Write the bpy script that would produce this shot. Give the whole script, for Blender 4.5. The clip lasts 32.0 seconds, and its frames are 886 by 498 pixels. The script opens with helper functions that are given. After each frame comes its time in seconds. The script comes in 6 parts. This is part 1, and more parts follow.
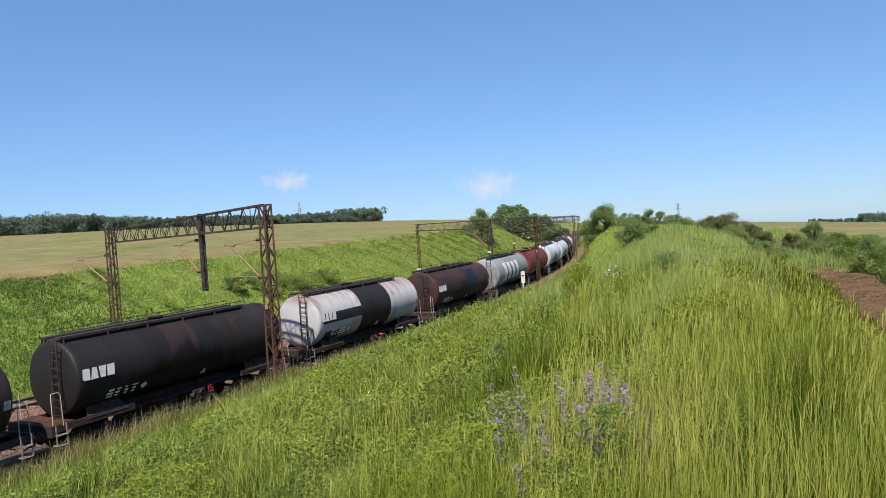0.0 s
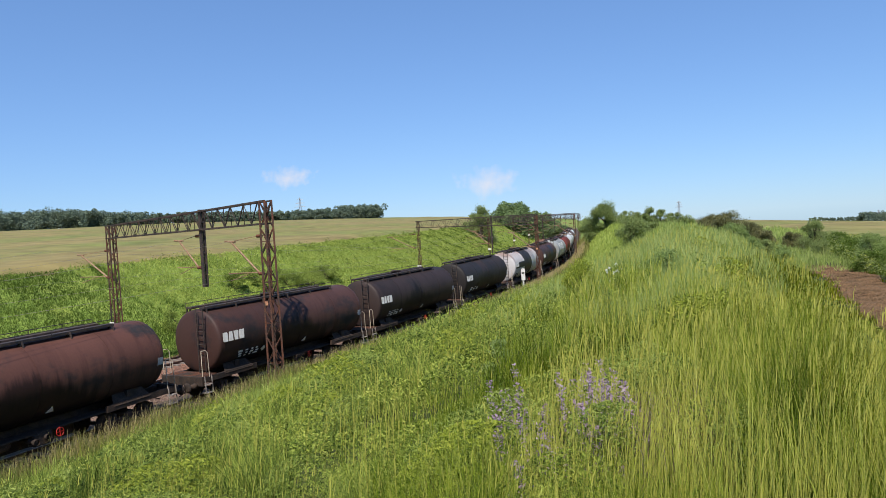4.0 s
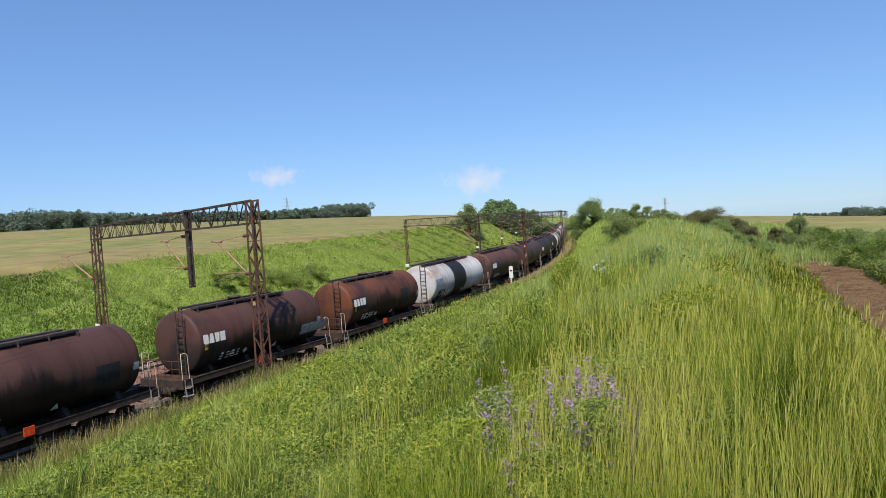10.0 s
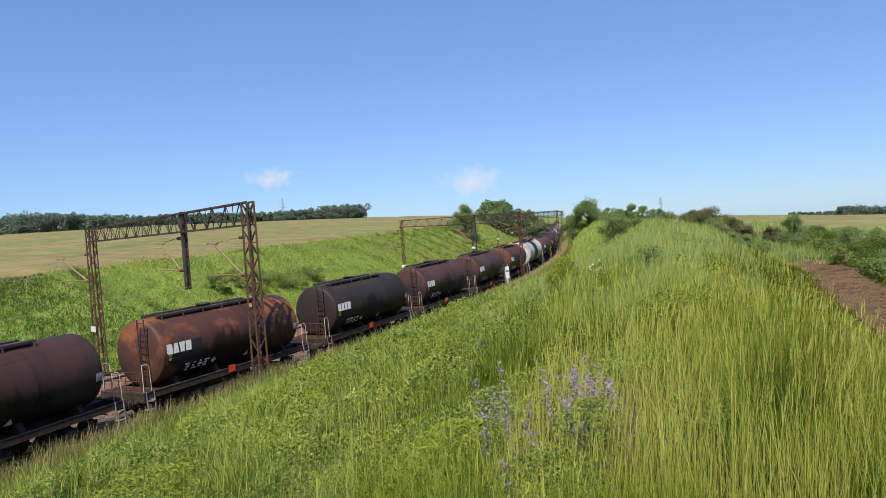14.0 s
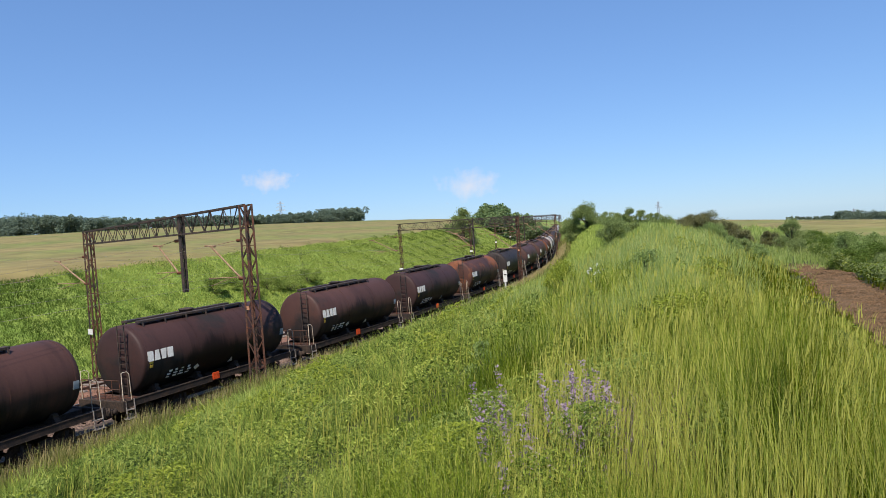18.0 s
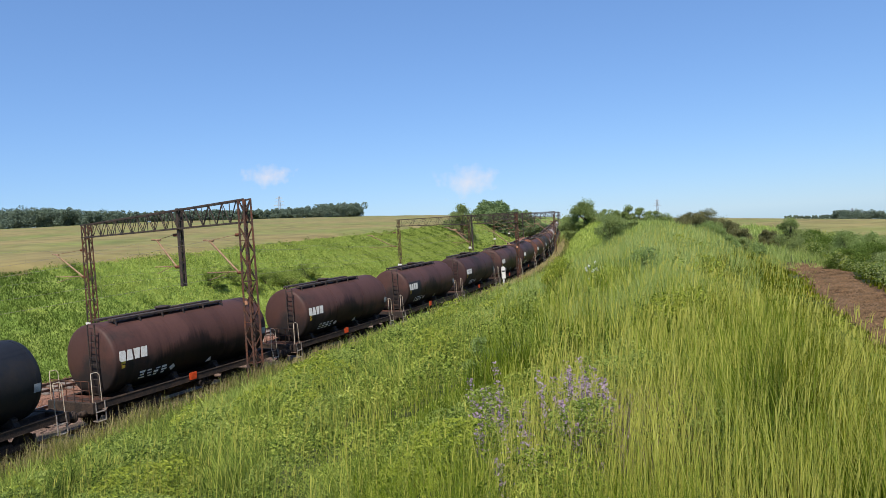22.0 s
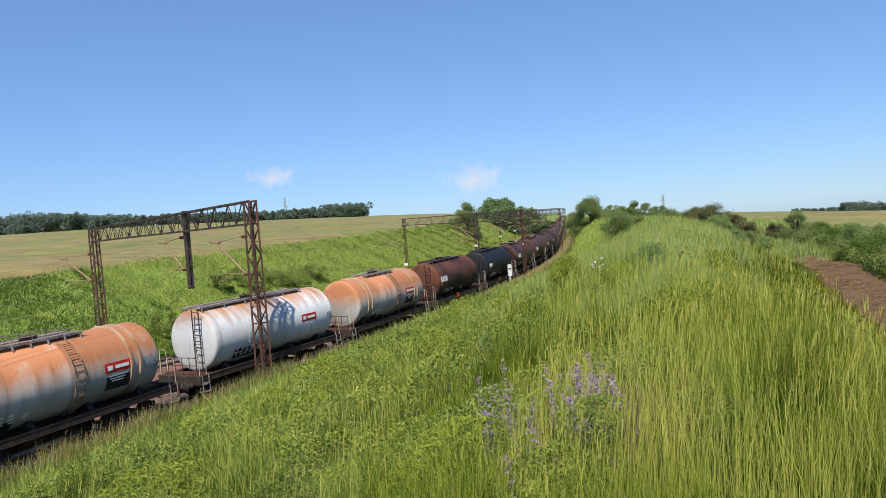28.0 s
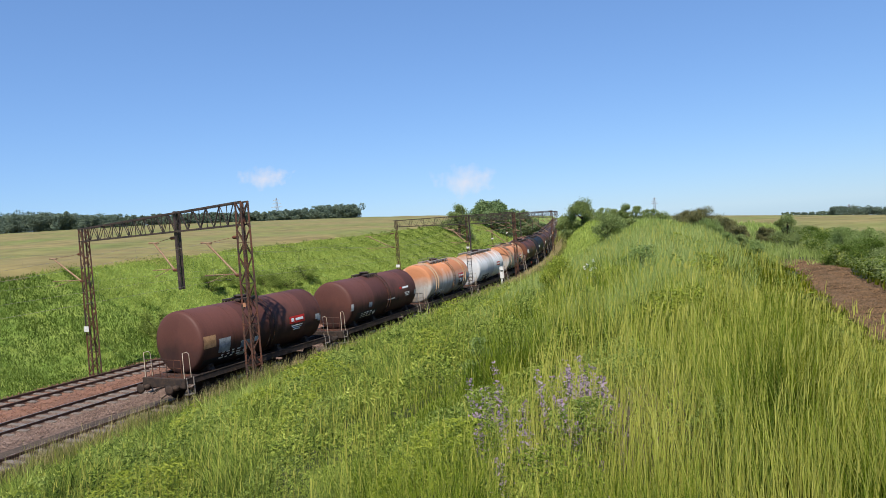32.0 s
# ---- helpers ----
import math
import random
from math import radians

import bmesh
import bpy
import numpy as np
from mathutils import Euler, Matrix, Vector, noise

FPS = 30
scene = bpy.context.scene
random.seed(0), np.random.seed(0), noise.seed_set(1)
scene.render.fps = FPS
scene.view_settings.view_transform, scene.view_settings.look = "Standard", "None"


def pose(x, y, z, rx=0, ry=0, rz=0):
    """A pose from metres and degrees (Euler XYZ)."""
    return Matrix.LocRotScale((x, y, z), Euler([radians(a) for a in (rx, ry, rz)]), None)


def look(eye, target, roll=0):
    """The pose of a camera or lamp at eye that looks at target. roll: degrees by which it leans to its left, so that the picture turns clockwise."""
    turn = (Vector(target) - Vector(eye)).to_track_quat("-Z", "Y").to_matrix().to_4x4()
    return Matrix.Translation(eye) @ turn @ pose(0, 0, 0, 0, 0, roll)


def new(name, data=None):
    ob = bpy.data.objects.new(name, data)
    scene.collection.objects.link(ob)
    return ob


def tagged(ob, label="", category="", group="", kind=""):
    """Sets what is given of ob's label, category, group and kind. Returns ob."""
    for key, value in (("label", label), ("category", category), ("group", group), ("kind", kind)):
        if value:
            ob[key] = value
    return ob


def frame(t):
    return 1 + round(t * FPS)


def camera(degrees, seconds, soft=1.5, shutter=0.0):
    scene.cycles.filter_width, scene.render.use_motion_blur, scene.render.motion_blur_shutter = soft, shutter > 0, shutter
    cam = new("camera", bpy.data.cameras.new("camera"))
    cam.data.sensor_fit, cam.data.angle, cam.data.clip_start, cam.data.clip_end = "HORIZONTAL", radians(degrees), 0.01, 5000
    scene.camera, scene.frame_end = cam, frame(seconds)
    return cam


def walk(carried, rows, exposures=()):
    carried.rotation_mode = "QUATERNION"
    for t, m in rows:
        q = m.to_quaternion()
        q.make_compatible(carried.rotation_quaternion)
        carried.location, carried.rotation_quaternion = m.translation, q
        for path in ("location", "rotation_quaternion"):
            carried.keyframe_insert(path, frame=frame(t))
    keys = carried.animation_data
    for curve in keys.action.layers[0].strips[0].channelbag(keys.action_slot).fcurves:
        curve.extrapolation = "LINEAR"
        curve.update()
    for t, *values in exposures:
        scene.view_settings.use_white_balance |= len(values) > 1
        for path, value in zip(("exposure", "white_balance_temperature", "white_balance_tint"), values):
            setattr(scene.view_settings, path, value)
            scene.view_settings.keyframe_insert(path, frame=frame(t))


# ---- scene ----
# ================= camera =================
EYE_Z = 7.39
cam = camera(64.04, 32.0, soft=0.75)
# seconds, pitch, roll, yaw of the hand-held camera
walk(cam, [(t, pose(0, 0, EYE_Z, 90 + p, r, y)) for t, p, r, y in (
    (0, -1.54, 3.58, 1.74), (0.5, -1.45, 3.78, 1.72), (1, -1.45, 3.78, 1.77), (1.5, -1.51, 3.83, 1.70),
    (2, -1.74, 3.82, 1.50), (2.5, -1.82, 3.70, 1.44), (4.5, -1.74, 3.26, 1.81), (5, -1.60, 3.13, 1.39),
    (5.5, -1.66, 3.60, 0.86), (6, -1.37, 3.46, 0.85), (6.5, -1.31, 3.51, 0.95), (7, -1.40, 3.59, 0.65),
    (7.5, -1.54, 3.51, 0.63), (8, -2.13, 3.91, 0.71), (8.5, -2.11, 3.61, 0.58), (9, -2.23, 3.81, 0.54),
    (9.5, -2.09, 3.76, 0.58), (10, -1.98, 3.77, 0.77), (10.5, -1.78, 3.75, 0.41), (11, -1.79, 3.90, 0.51),
    (11.5, -1.94, 3.81, 0.58), (12, -2.00, 3.91, 0.62), (12.5, -2.06, 3.92, 0.51), (13, -2.15, 4.07, 0.51),
    (13.5, -2.05, 4.15, 0.51), (14, -1.95, 4.05, 0.45), (14.5, -1.95, 3.99, 0.40), (16.5, -1.55, 3.95, 0.58),
    (17, -1.54, 3.91, 0.71), (17.5, -1.66, 3.83, 0.65), (18, -1.68, 3.87, 0.29), (18.5, -1.60, 3.76, -0.04),
    (19, -1.55, 3.68, 0.06), (19.5, -1.45, 3.59, -0.16), (20, -1.58, 3.83, -0.00), (20.5, -1.77, 3.96, 0.07),
    (21, -1.76, 3.96, 0.19), (21.5, -1.88, 3.74, 0.19), (22, -2.00, 3.41, 0.19), (22.5, -2.16, 3.62, 0.47),
    (23, -2.01, 3.48, 0.51), (23.5, -1.80, 3.53, 0.42), (24, -1.76, 3.42, 0.32), (24.5, -1.81, 3.74, 0.27),
    (25, -1.96, 3.53, 0.22), (25.5, -2.04, 3.58, 0.25), (27.5, -2.13, 4.38, 0.42), (28, -2.09, 4.32, 0.64),
    (28.5, -2.02, 4.16, 0.46), (29, -1.94, 3.96, 0.56), (29.5, -2.08, 3.93, 0.30), (30, -2.21, 3.78, 0.13),
    (30.5, -2.14, 3.85, 0.20), (31, -2.08, 4.09, 0.25), (31.5, -2.06, 4.11, 0.19), (32, -1.99, 4.00, 0.00),
)])

# ================= daylight =================
SUN_AZ, SUN_EL = 6.0, 54.0          # the light travels towards this azimuth (right of +y)
world = bpy.data.worlds.new("sky")
scene.world = world
world.use_nodes = True
wn = world.node_tree.nodes
sky = wn.new("ShaderNodeTexSky")
sky.sky_type = "NISHITA"
sky.sun_disc = False
sky.sun_elevation = radians(SUN_EL)
sky.sun_rotation = radians(180 + SUN_AZ)
sky.altitude = 100
sky.air_density, sky.dust_density, sky.ozone_density = 1.0, 0.0, 4.0
bg = wn["Background"]
bg.inputs["Strength"].default_value = 0.15
tone = wn.new("ShaderNodeMix")
tone.data_type, tone.blend_type = "RGBA", "MULTIPLY"
tone.inputs["Factor"].default_value = 1.0
tone.inputs["B"].default_value = (0.74, 1.04, 1.52, 1)
haze = wn.new("ShaderNodeGamma")
haze.inputs["Gamma"].default_value = 0.64
world.node_tree.links.new(sky.outputs[0], haze.inputs[0])
world.node_tree.links.new(haze.outputs[0], tone.inputs["A"])
world.node_tree.links.new(tone.outputs["Result"], bg.inputs[0])

sun = new("sun", bpy.data.lights.new("sun", "SUN"))
sun.data.energy, sun.data.angle, sun.data.color = 5.0, radians(0.5), (1.0, 0.94, 0.84)
ca = math.cos(radians(SUN_EL))
sun.matrix_world = look((0, 0, 60), (ca * math.sin(radians(SUN_AZ)), ca * math.cos(radians(SUN_AZ)), 60 - math.sin(radians(SUN_EL))))
scene.view_settings.exposure = 0.21


# ================= materials =================
def mat(name, base, rough=0.8, metal=0.0, vary=0.25, scale=3.0, second=None, bump=0.0, bump_scale=40.0, coords="Object", island=0.0, stretch=(1, 1, 1), spec=0.3):
    """A surface with two scales of mottling, an optional second colour in patches and fine relief."""
    m = bpy.data.materials.new(name)
    m.use_nodes = True
    nt = m.node_tree
    n, ln = nt.nodes, nt.links
    b = n["Principled BSDF"]
    b.inputs["Roughness"].default_value, b.inputs["Metallic"].default_value = rough, metal
    b.inputs["Specular IOR Level"].default_value = spec
    tc = n.new("ShaderNodeTexCoord")
    mp = n.new("ShaderNodeMapping")
    mp.inputs["Scale"].default_value = stretch
    ln.new(tc.outputs[coords], mp.inputs[0])
    info = n.new("ShaderNodeObjectInfo")
    shift = n.new("ShaderNodeVectorMath")
    shift.operation = "MULTIPLY_ADD"
    ln.new(info.outputs["Random"], shift.inputs[0])
    shift.inputs[1].default_value = (37, 51, 23)
    ln.new(mp.outputs[0], shift.inputs[2])
    big = n.new("ShaderNodeTexNoise")
    big.inputs["Scale"].default_value, big.inputs["Detail"].default_value, big.inputs["Roughness"].default_value = scale, 6, 0.65
    ln.new(shift.outputs[0], big.inputs["Vector"])
    fine = n.new("ShaderNodeTexNoise")
    fine.inputs["Scale"].default_value, fine.inputs["Detail"].default_value = scale * 9, 4
    ln.new(shift.outputs[0], fine.inputs["Vector"])
    mix = n.new("ShaderNodeMix")
    mix.data_type = "RGBA"
    mix.inputs["A"].default_value = (*base, 1)
    mix.inputs["B"].default_value = (*(second or [c * 0.6 for c in base]), 1)
    ramp = n.new("ShaderNodeMapRange")
    ramp.inputs["From Min"].default_value, ramp.inputs["From Max"].default_value = 0.42, 0.62
    ln.new(big.outputs[0], ramp.inputs[0])
    ln.new(ramp.outputs[0], mix.inputs["Factor"])
    val = n.new("ShaderNodeMapRange")
    val.inputs["From Min"].default_value, val.inputs["From Max"].default_value = 0.3, 0.7
    val.inputs["To Min"].default_value, val.inputs["To Max"].default_value = 1 - vary, 1 + vary
    ln.new(fine.outputs[0], val.inputs[0])
    mul = n.new("ShaderNodeVectorMath")
    mul.operation = "SCALE"
    ln.new(mix.outputs["Result"], mul.inputs[0])
    ln.new(val.outputs[0], mul.inputs["Scale"])
    out = mul
    if island:
        geo = n.new("ShaderNodeNewGeometry")
        v2 = n.new("ShaderNodeMapRange")
        v2.inputs["To Min"].default_value, v2.inputs["To Max"].default_value = 1 - island, 1 + island
        ln.new(geo.outputs["Random Per Island"], v2.inputs[0])
        out = n.new("ShaderNodeVectorMath")
        out.operation = "SCALE"
        ln.new(mul.outputs[0], out.inputs[0])
        ln.new(v2.outputs[0], out.inputs["Scale"])
    ln.new(out.outputs[0], b.inputs["Base Color"])
    if bump:
        bt = n.new("ShaderNodeTexNoise")
        bt.inputs["Scale"].default_value, bt.inputs["Detail"].default_value = bump_scale, 5
        ln.new(mp.outputs[0], bt.inputs["Vector"])
        bp = n.new("ShaderNodeBump")
        bp.inputs["Strength"].default_value, bp.inputs["Distance"].default_value = bump, 0.02
        ln.new(bt.outputs[0], bp.inputs["Height"])
        ln.new(bp.outputs[0], b.inputs["Normal"])
    return m


def leaf_mat(name, cols, translucent=0.35, rough=0.6, patch=0.25):
    """Leaves and blades: a colour for each blade out of three, patches over metres, and light coming through."""
    m = bpy.data.materials.new(name)
    m.use_nodes = True
    nt = m.node_tree
    n, ln = nt.nodes, nt.links
    n.remove(n["Principled BSDF"])
    geo = n.new("ShaderNodeNewGeometry")
    ramp = n.new("ShaderNodeValToRGB")
    e = ramp.color_ramp.elements
    e[0].color, e[1].color = (*cols[0], 1), (*cols[-1], 1)
    for i, c in enumerate(cols[1:-1]):
        k = e.new((i + 1) / (len(cols) - 1))
        k.color = (*c, 1)
    tc = n.new("ShaderNodeTexCoord")
    big = n.new("ShaderNodeTexNoise")
    big.inputs["Scale"].default_value, big.inputs["Detail"].default_value = 0.35, 4
    ln.new(tc.outputs["Object"], big.inputs["Vector"])
    tuft = n.new("ShaderNodeTexNoise")
    tuft.inputs["Scale"].default_value, tuft.inputs["Detail"].default_value = 3.4, 3
    ln.new(tc.outputs["Object"], tuft.inputs["Vector"])
    both = n.new("ShaderNodeMix")
    both.inputs["Factor"].default_value = 0.5
    ln.new(big.outputs[0], both.inputs["A"])
    ln.new(tuft.outputs[0], both.inputs["B"])
    add = n.new("ShaderNodeMath")
    add.operation = "MULTIPLY_ADD"
    ln.new(both.outputs["Result"], add.inputs[0])
    add.inputs[1].default_value = patch * 6
    sub = n.new("ShaderNodeMath")
    sub.operation = "MULTIPLY_ADD"
    ln.new(geo.outputs["Random Per Island"], sub.inputs[0])
    sub.inputs[1].default_value, sub.inputs[2].default_value = 0.64, 0.18 - patch * 3
    ln.new(sub.outputs[0], add.inputs[2])
    ln.new(add.outputs[0], ramp.inputs[0])
    d, tr, mx = n.new("ShaderNodeBsdfPrincipled"), n.new("ShaderNodeBsdfTranslucent"), n.new("ShaderNodeMixShader")
    d.inputs["Roughness"].default_value = rough
    d.inputs["Specular IOR Level"].default_value = 0.10
    mx.inputs[0].default_value = translucent
    ln.new(ramp.outputs[0], d.inputs["Base Color"])
    ln.new(ramp.outputs[0], tr.inputs[0])
    ln.new(d.outputs[0], mx.inputs[1])
    ln.new(tr.outputs[0], mx.inputs[2])
    ln.new(mx.outputs[0], n["Material Output"].inputs[0])
    return m


# near-bank soil is darkened, painting in the shade between grass tussocks
M_shadesoil = mat("shaded_turf_soil", (0.035, 0.042, 0.014), 0.95, vary=0.35, scale=0.8, second=(0.055, 0.065, 0.02), bump=0.6, bump_scale=6)
M_turf = mat("short_bank_turf", (0.15, 0.22, 0.036), 0.95, vary=0.3, scale=0.5, second=(0.22, 0.28, 0.055), bump=0.6, bump_scale=6)
M_field = mat("ripening_crop", (0.225, 0.178, 0.066), 0.9, vary=0.25, scale=0.03, second=(0.165, 0.182, 0.045), bump=0.5, bump_scale=5, stretch=(1, 1, 1))
M_path = mat("dirt_path", (0.165, 0.10, 0.055), 0.95, vary=0.5, scale=1.6, second=(0.10, 0.065, 0.037), bump=0.8, bump_scale=20, spec=0.1)
M_ballast = mat("grey_brown_ballast", (0.205, 0.14, 0.11), 0.95, vary=0.45, scale=1.0, second=(0.14, 0.09, 0.068), bump=1.0, bump_scale=16, island=0.3)
M_rustballast = mat("rusty_ballast", (0.23, 0.115, 0.073), 0.95, vary=0.4, scale=0.9, second=(0.16, 0.085, 0.058), bump=1.0, bump_scale=16, island=0.3)
# the shadow below the train is put into this ballast's colour
M_shadeballast = mat("shaded_dark_ballast", (0.07, 0.05, 0.036), 0.95, vary=0.4, scale=1.0, second=(0.05, 0.036, 0.028), bump=1.0, bump_scale=16, island=0.3)
M_bracket = mat("tan_bracket_paint", (0.34, 0.22, 0.13), 0.7, vary=0.3, scale=5, second=(0.22, 0.12, 0.07))
M_step = mat("worn_grey_step", (0.30, 0.27, 0.24), 0.7, vary=0.3, scale=8, second=(0.15, 0.11, 0.09))
M_rail = mat("rusty_rail", (0.13, 0.075, 0.055), 0.6, 0.3, vary=0.3, scale=4)
M_railhead = mat("worn_rail_head", (0.55, 0.50, 0.45), 0.35, 0.8, vary=0.15, scale=6)
M_sleeper = mat("weathered_sleeper", (0.20, 0.165, 0.14), 0.95, vary=0.35, scale=5, second=(0.14, 0.11, 0.09))
M_rustred = mat("rusty_painted_steel", (0.12, 0.048, 0.028), 0.8, 0.1, vary=0.45, scale=2.0, second=(0.05, 0.038, 0.032), bump=0.3)
M_darksteel = mat("dark_grimy_steel", (0.042, 0.034, 0.032), 0.7, 0.2, vary=0.4, scale=3, second=(0.09, 0.06, 0.045))
M_under = mat("grimy_underframe", (0.034, 0.026, 0.022), 0.85, 0.1, vary=0.4, scale=3, second=(0.065, 0.042, 0.03), bump=0.3)
M_white = mat("dirty_white_paint", (0.72, 0.70, 0.66), 0.6, vary=0.15, scale=6, second=(0.60, 0.57, 0.52))
M_handrail = mat("cream_handrail_paint", (0.48, 0.42, 0.33), 0.55, vary=0.2, scale=8, second=(0.45, 0.34, 0.24))
M_letter = mat("white_marking_paint", (0.86, 0.86, 0.84), 0.5, vary=0.08, scale=6, second=(0.80, 0.79, 0.76))
M_red = mat("red_enamel", (0.55, 0.03, 0.025), 0.5, vary=0.15, scale=6)
M_orange = mat("orange_hazard_enamel", (0.80, 0.09, 0.02), 0.5, vary=0.12, scale=6)
M_black = mat("black_enamel", (0.018, 0.018, 0.02), 0.55, vary=0.3, scale=5)
M_yellow = mat("yellow_enamel", (0.75, 0.48, 0.06), 0.55, vary=0.2, scale=8)
M_wire = mat("weathered_copper_wire", (0.30, 0.26, 0.22), 0.6, 0.3, vary=0.2, scale=5)
M_ceramic = mat("brown_ceramic", (0.16, 0.06, 0.035), 0.3, vary=0.2, scale=8)
M_concrete = mat("pale_concrete", (0.62, 0.60, 0.56), 0.9, vary=0.2, scale=6)
M_bark = mat("bark", (0.10, 0.075, 0.055), 0.95, vary=0.4, scale=5, bump=0.8)

L_tall = leaf_mat("tall_grass_blades", [(0.016, 0.034, 0.003), (0.09, 0.145, 0.010), (0.25, 0.31, 0.028), (0.60, 0.59, 0.14)], 0.3, patch=0.44)
L_reed = leaf_mat("reed_stalks", [(0.20, 0.265, 0.03), (0.38, 0.42, 0.07), (0.62, 0.60, 0.18)], 0.3)
L_herb = leaf_mat("pale_slope_herbs", [(0.07, 0.105, 0.02), (0.23, 0.30, 0.06), (0.44, 0.49, 0.13)], 0.32, patch=0.32)
L_meadow = leaf_mat("pale_meadow_grass", [(0.14, 0.205, 0.045), (0.30, 0.38, 0.10), (0.50, 0.53, 0.20)], 0.3, patch=0.35)
L_yellow = leaf_mat("yellow_green_leaves", [(0.13, 0.175, 0.02), (0.28, 0.33, 0.04), (0.43, 0.45, 0.08)], 0.3)
L_foot = leaf_mat("feathery_foot_grass", [(0.06, 0.075, 0.02), (0.20, 0.21, 0.055), (0.36, 0.31, 0.12)], 0.3)
L_wood = leaf_mat("hill_wood_leaves", [(0.12, 0.18, 0.075), (0.18, 0.25, 0.10), (0.24, 0.31, 0.13)], 0.35)
L_straw = leaf_mat("seed_heads", [(0.30, 0.33, 0.045), (0.48, 0.45, 0.10), (0.40, 0.40, 0.07)], 0.3)
L_dry = leaf_mat("dry_brown_stalks", [(0.30, 0.22, 0.10), (0.42, 0.34, 0.17), (0.36, 0.32, 0.13)], 0.3)
L_lush = leaf_mat("lush_herbs", [(0.022, 0.042, 0.007), (0.13, 0.185, 0.03), (0.31, 0.38, 0.065), (0.56, 0.58, 0.14)], 0.3, patch=0.32)
L_bank = leaf_mat("bank_grass", [(0.17, 0.235, 0.045), (0.34, 0.415, 0.085), (0.51, 0.55, 0.16)], 0.3)
L_deep = leaf_mat("deep_green_bank_grass", [(0.03, 0.055, 0.009), (0.085, 0.135, 0.02), (0.15, 0.22, 0.035), (0.25, 0.31, 0.07)], 0.28, patch=0.3)
L_olive = leaf_mat("olive_path_grass", [(0.014, 0.028, 0.002), (0.06, 0.085, 0.004), (0.15, 0.175, 0.008), (0.36, 0.34, 0.03)], 0.3, patch=0.33)
L_dead = leaf_mat("dead_mauve_stems", [(0.10, 0.07, 0.05), (0.22, 0.16, 0.12), (0.34, 0.27, 0.22)], 0.2)
L_russet = leaf_mat("russet_green_leaves", [(0.12, 0.125, 0.055), (0.20, 0.20, 0.085), (0.30, 0.27, 0.12)], 0.4)
L_bush = leaf_mat("shrub_leaves", [(0.15, 0.20, 0.065), (0.26, 0.32, 0.11), (0.38, 0.43, 0.17)], 0.42)
# distance haze is mixed into this leaf colour: paler, greyer, low contrast
L_forest_haze = leaf_mat("hazy_wood_leaves", [(0.125, 0.165, 0.125), (0.15, 0.195, 0.14), (0.175, 0.22, 0.15)], 0.25)
L_pale = leaf_mat("pale_grey_green_leaves", [(0.18, 0.26, 0.07), (0.25, 0.33, 0.10), (0.32, 0.38, 0.16)], 0.35)
L_violet = leaf_mat("violet_petals", [(0.33, 0.21, 0.31), (0.46, 0.33, 0.43), (0.57, 0.48, 0.54)], 0.4)
L_petal = leaf_mat("white_petals", [(0.75, 0.75, 0.68), (0.82, 0.80, 0.72), (0.85, 0.85, 0.8)], 0.3)


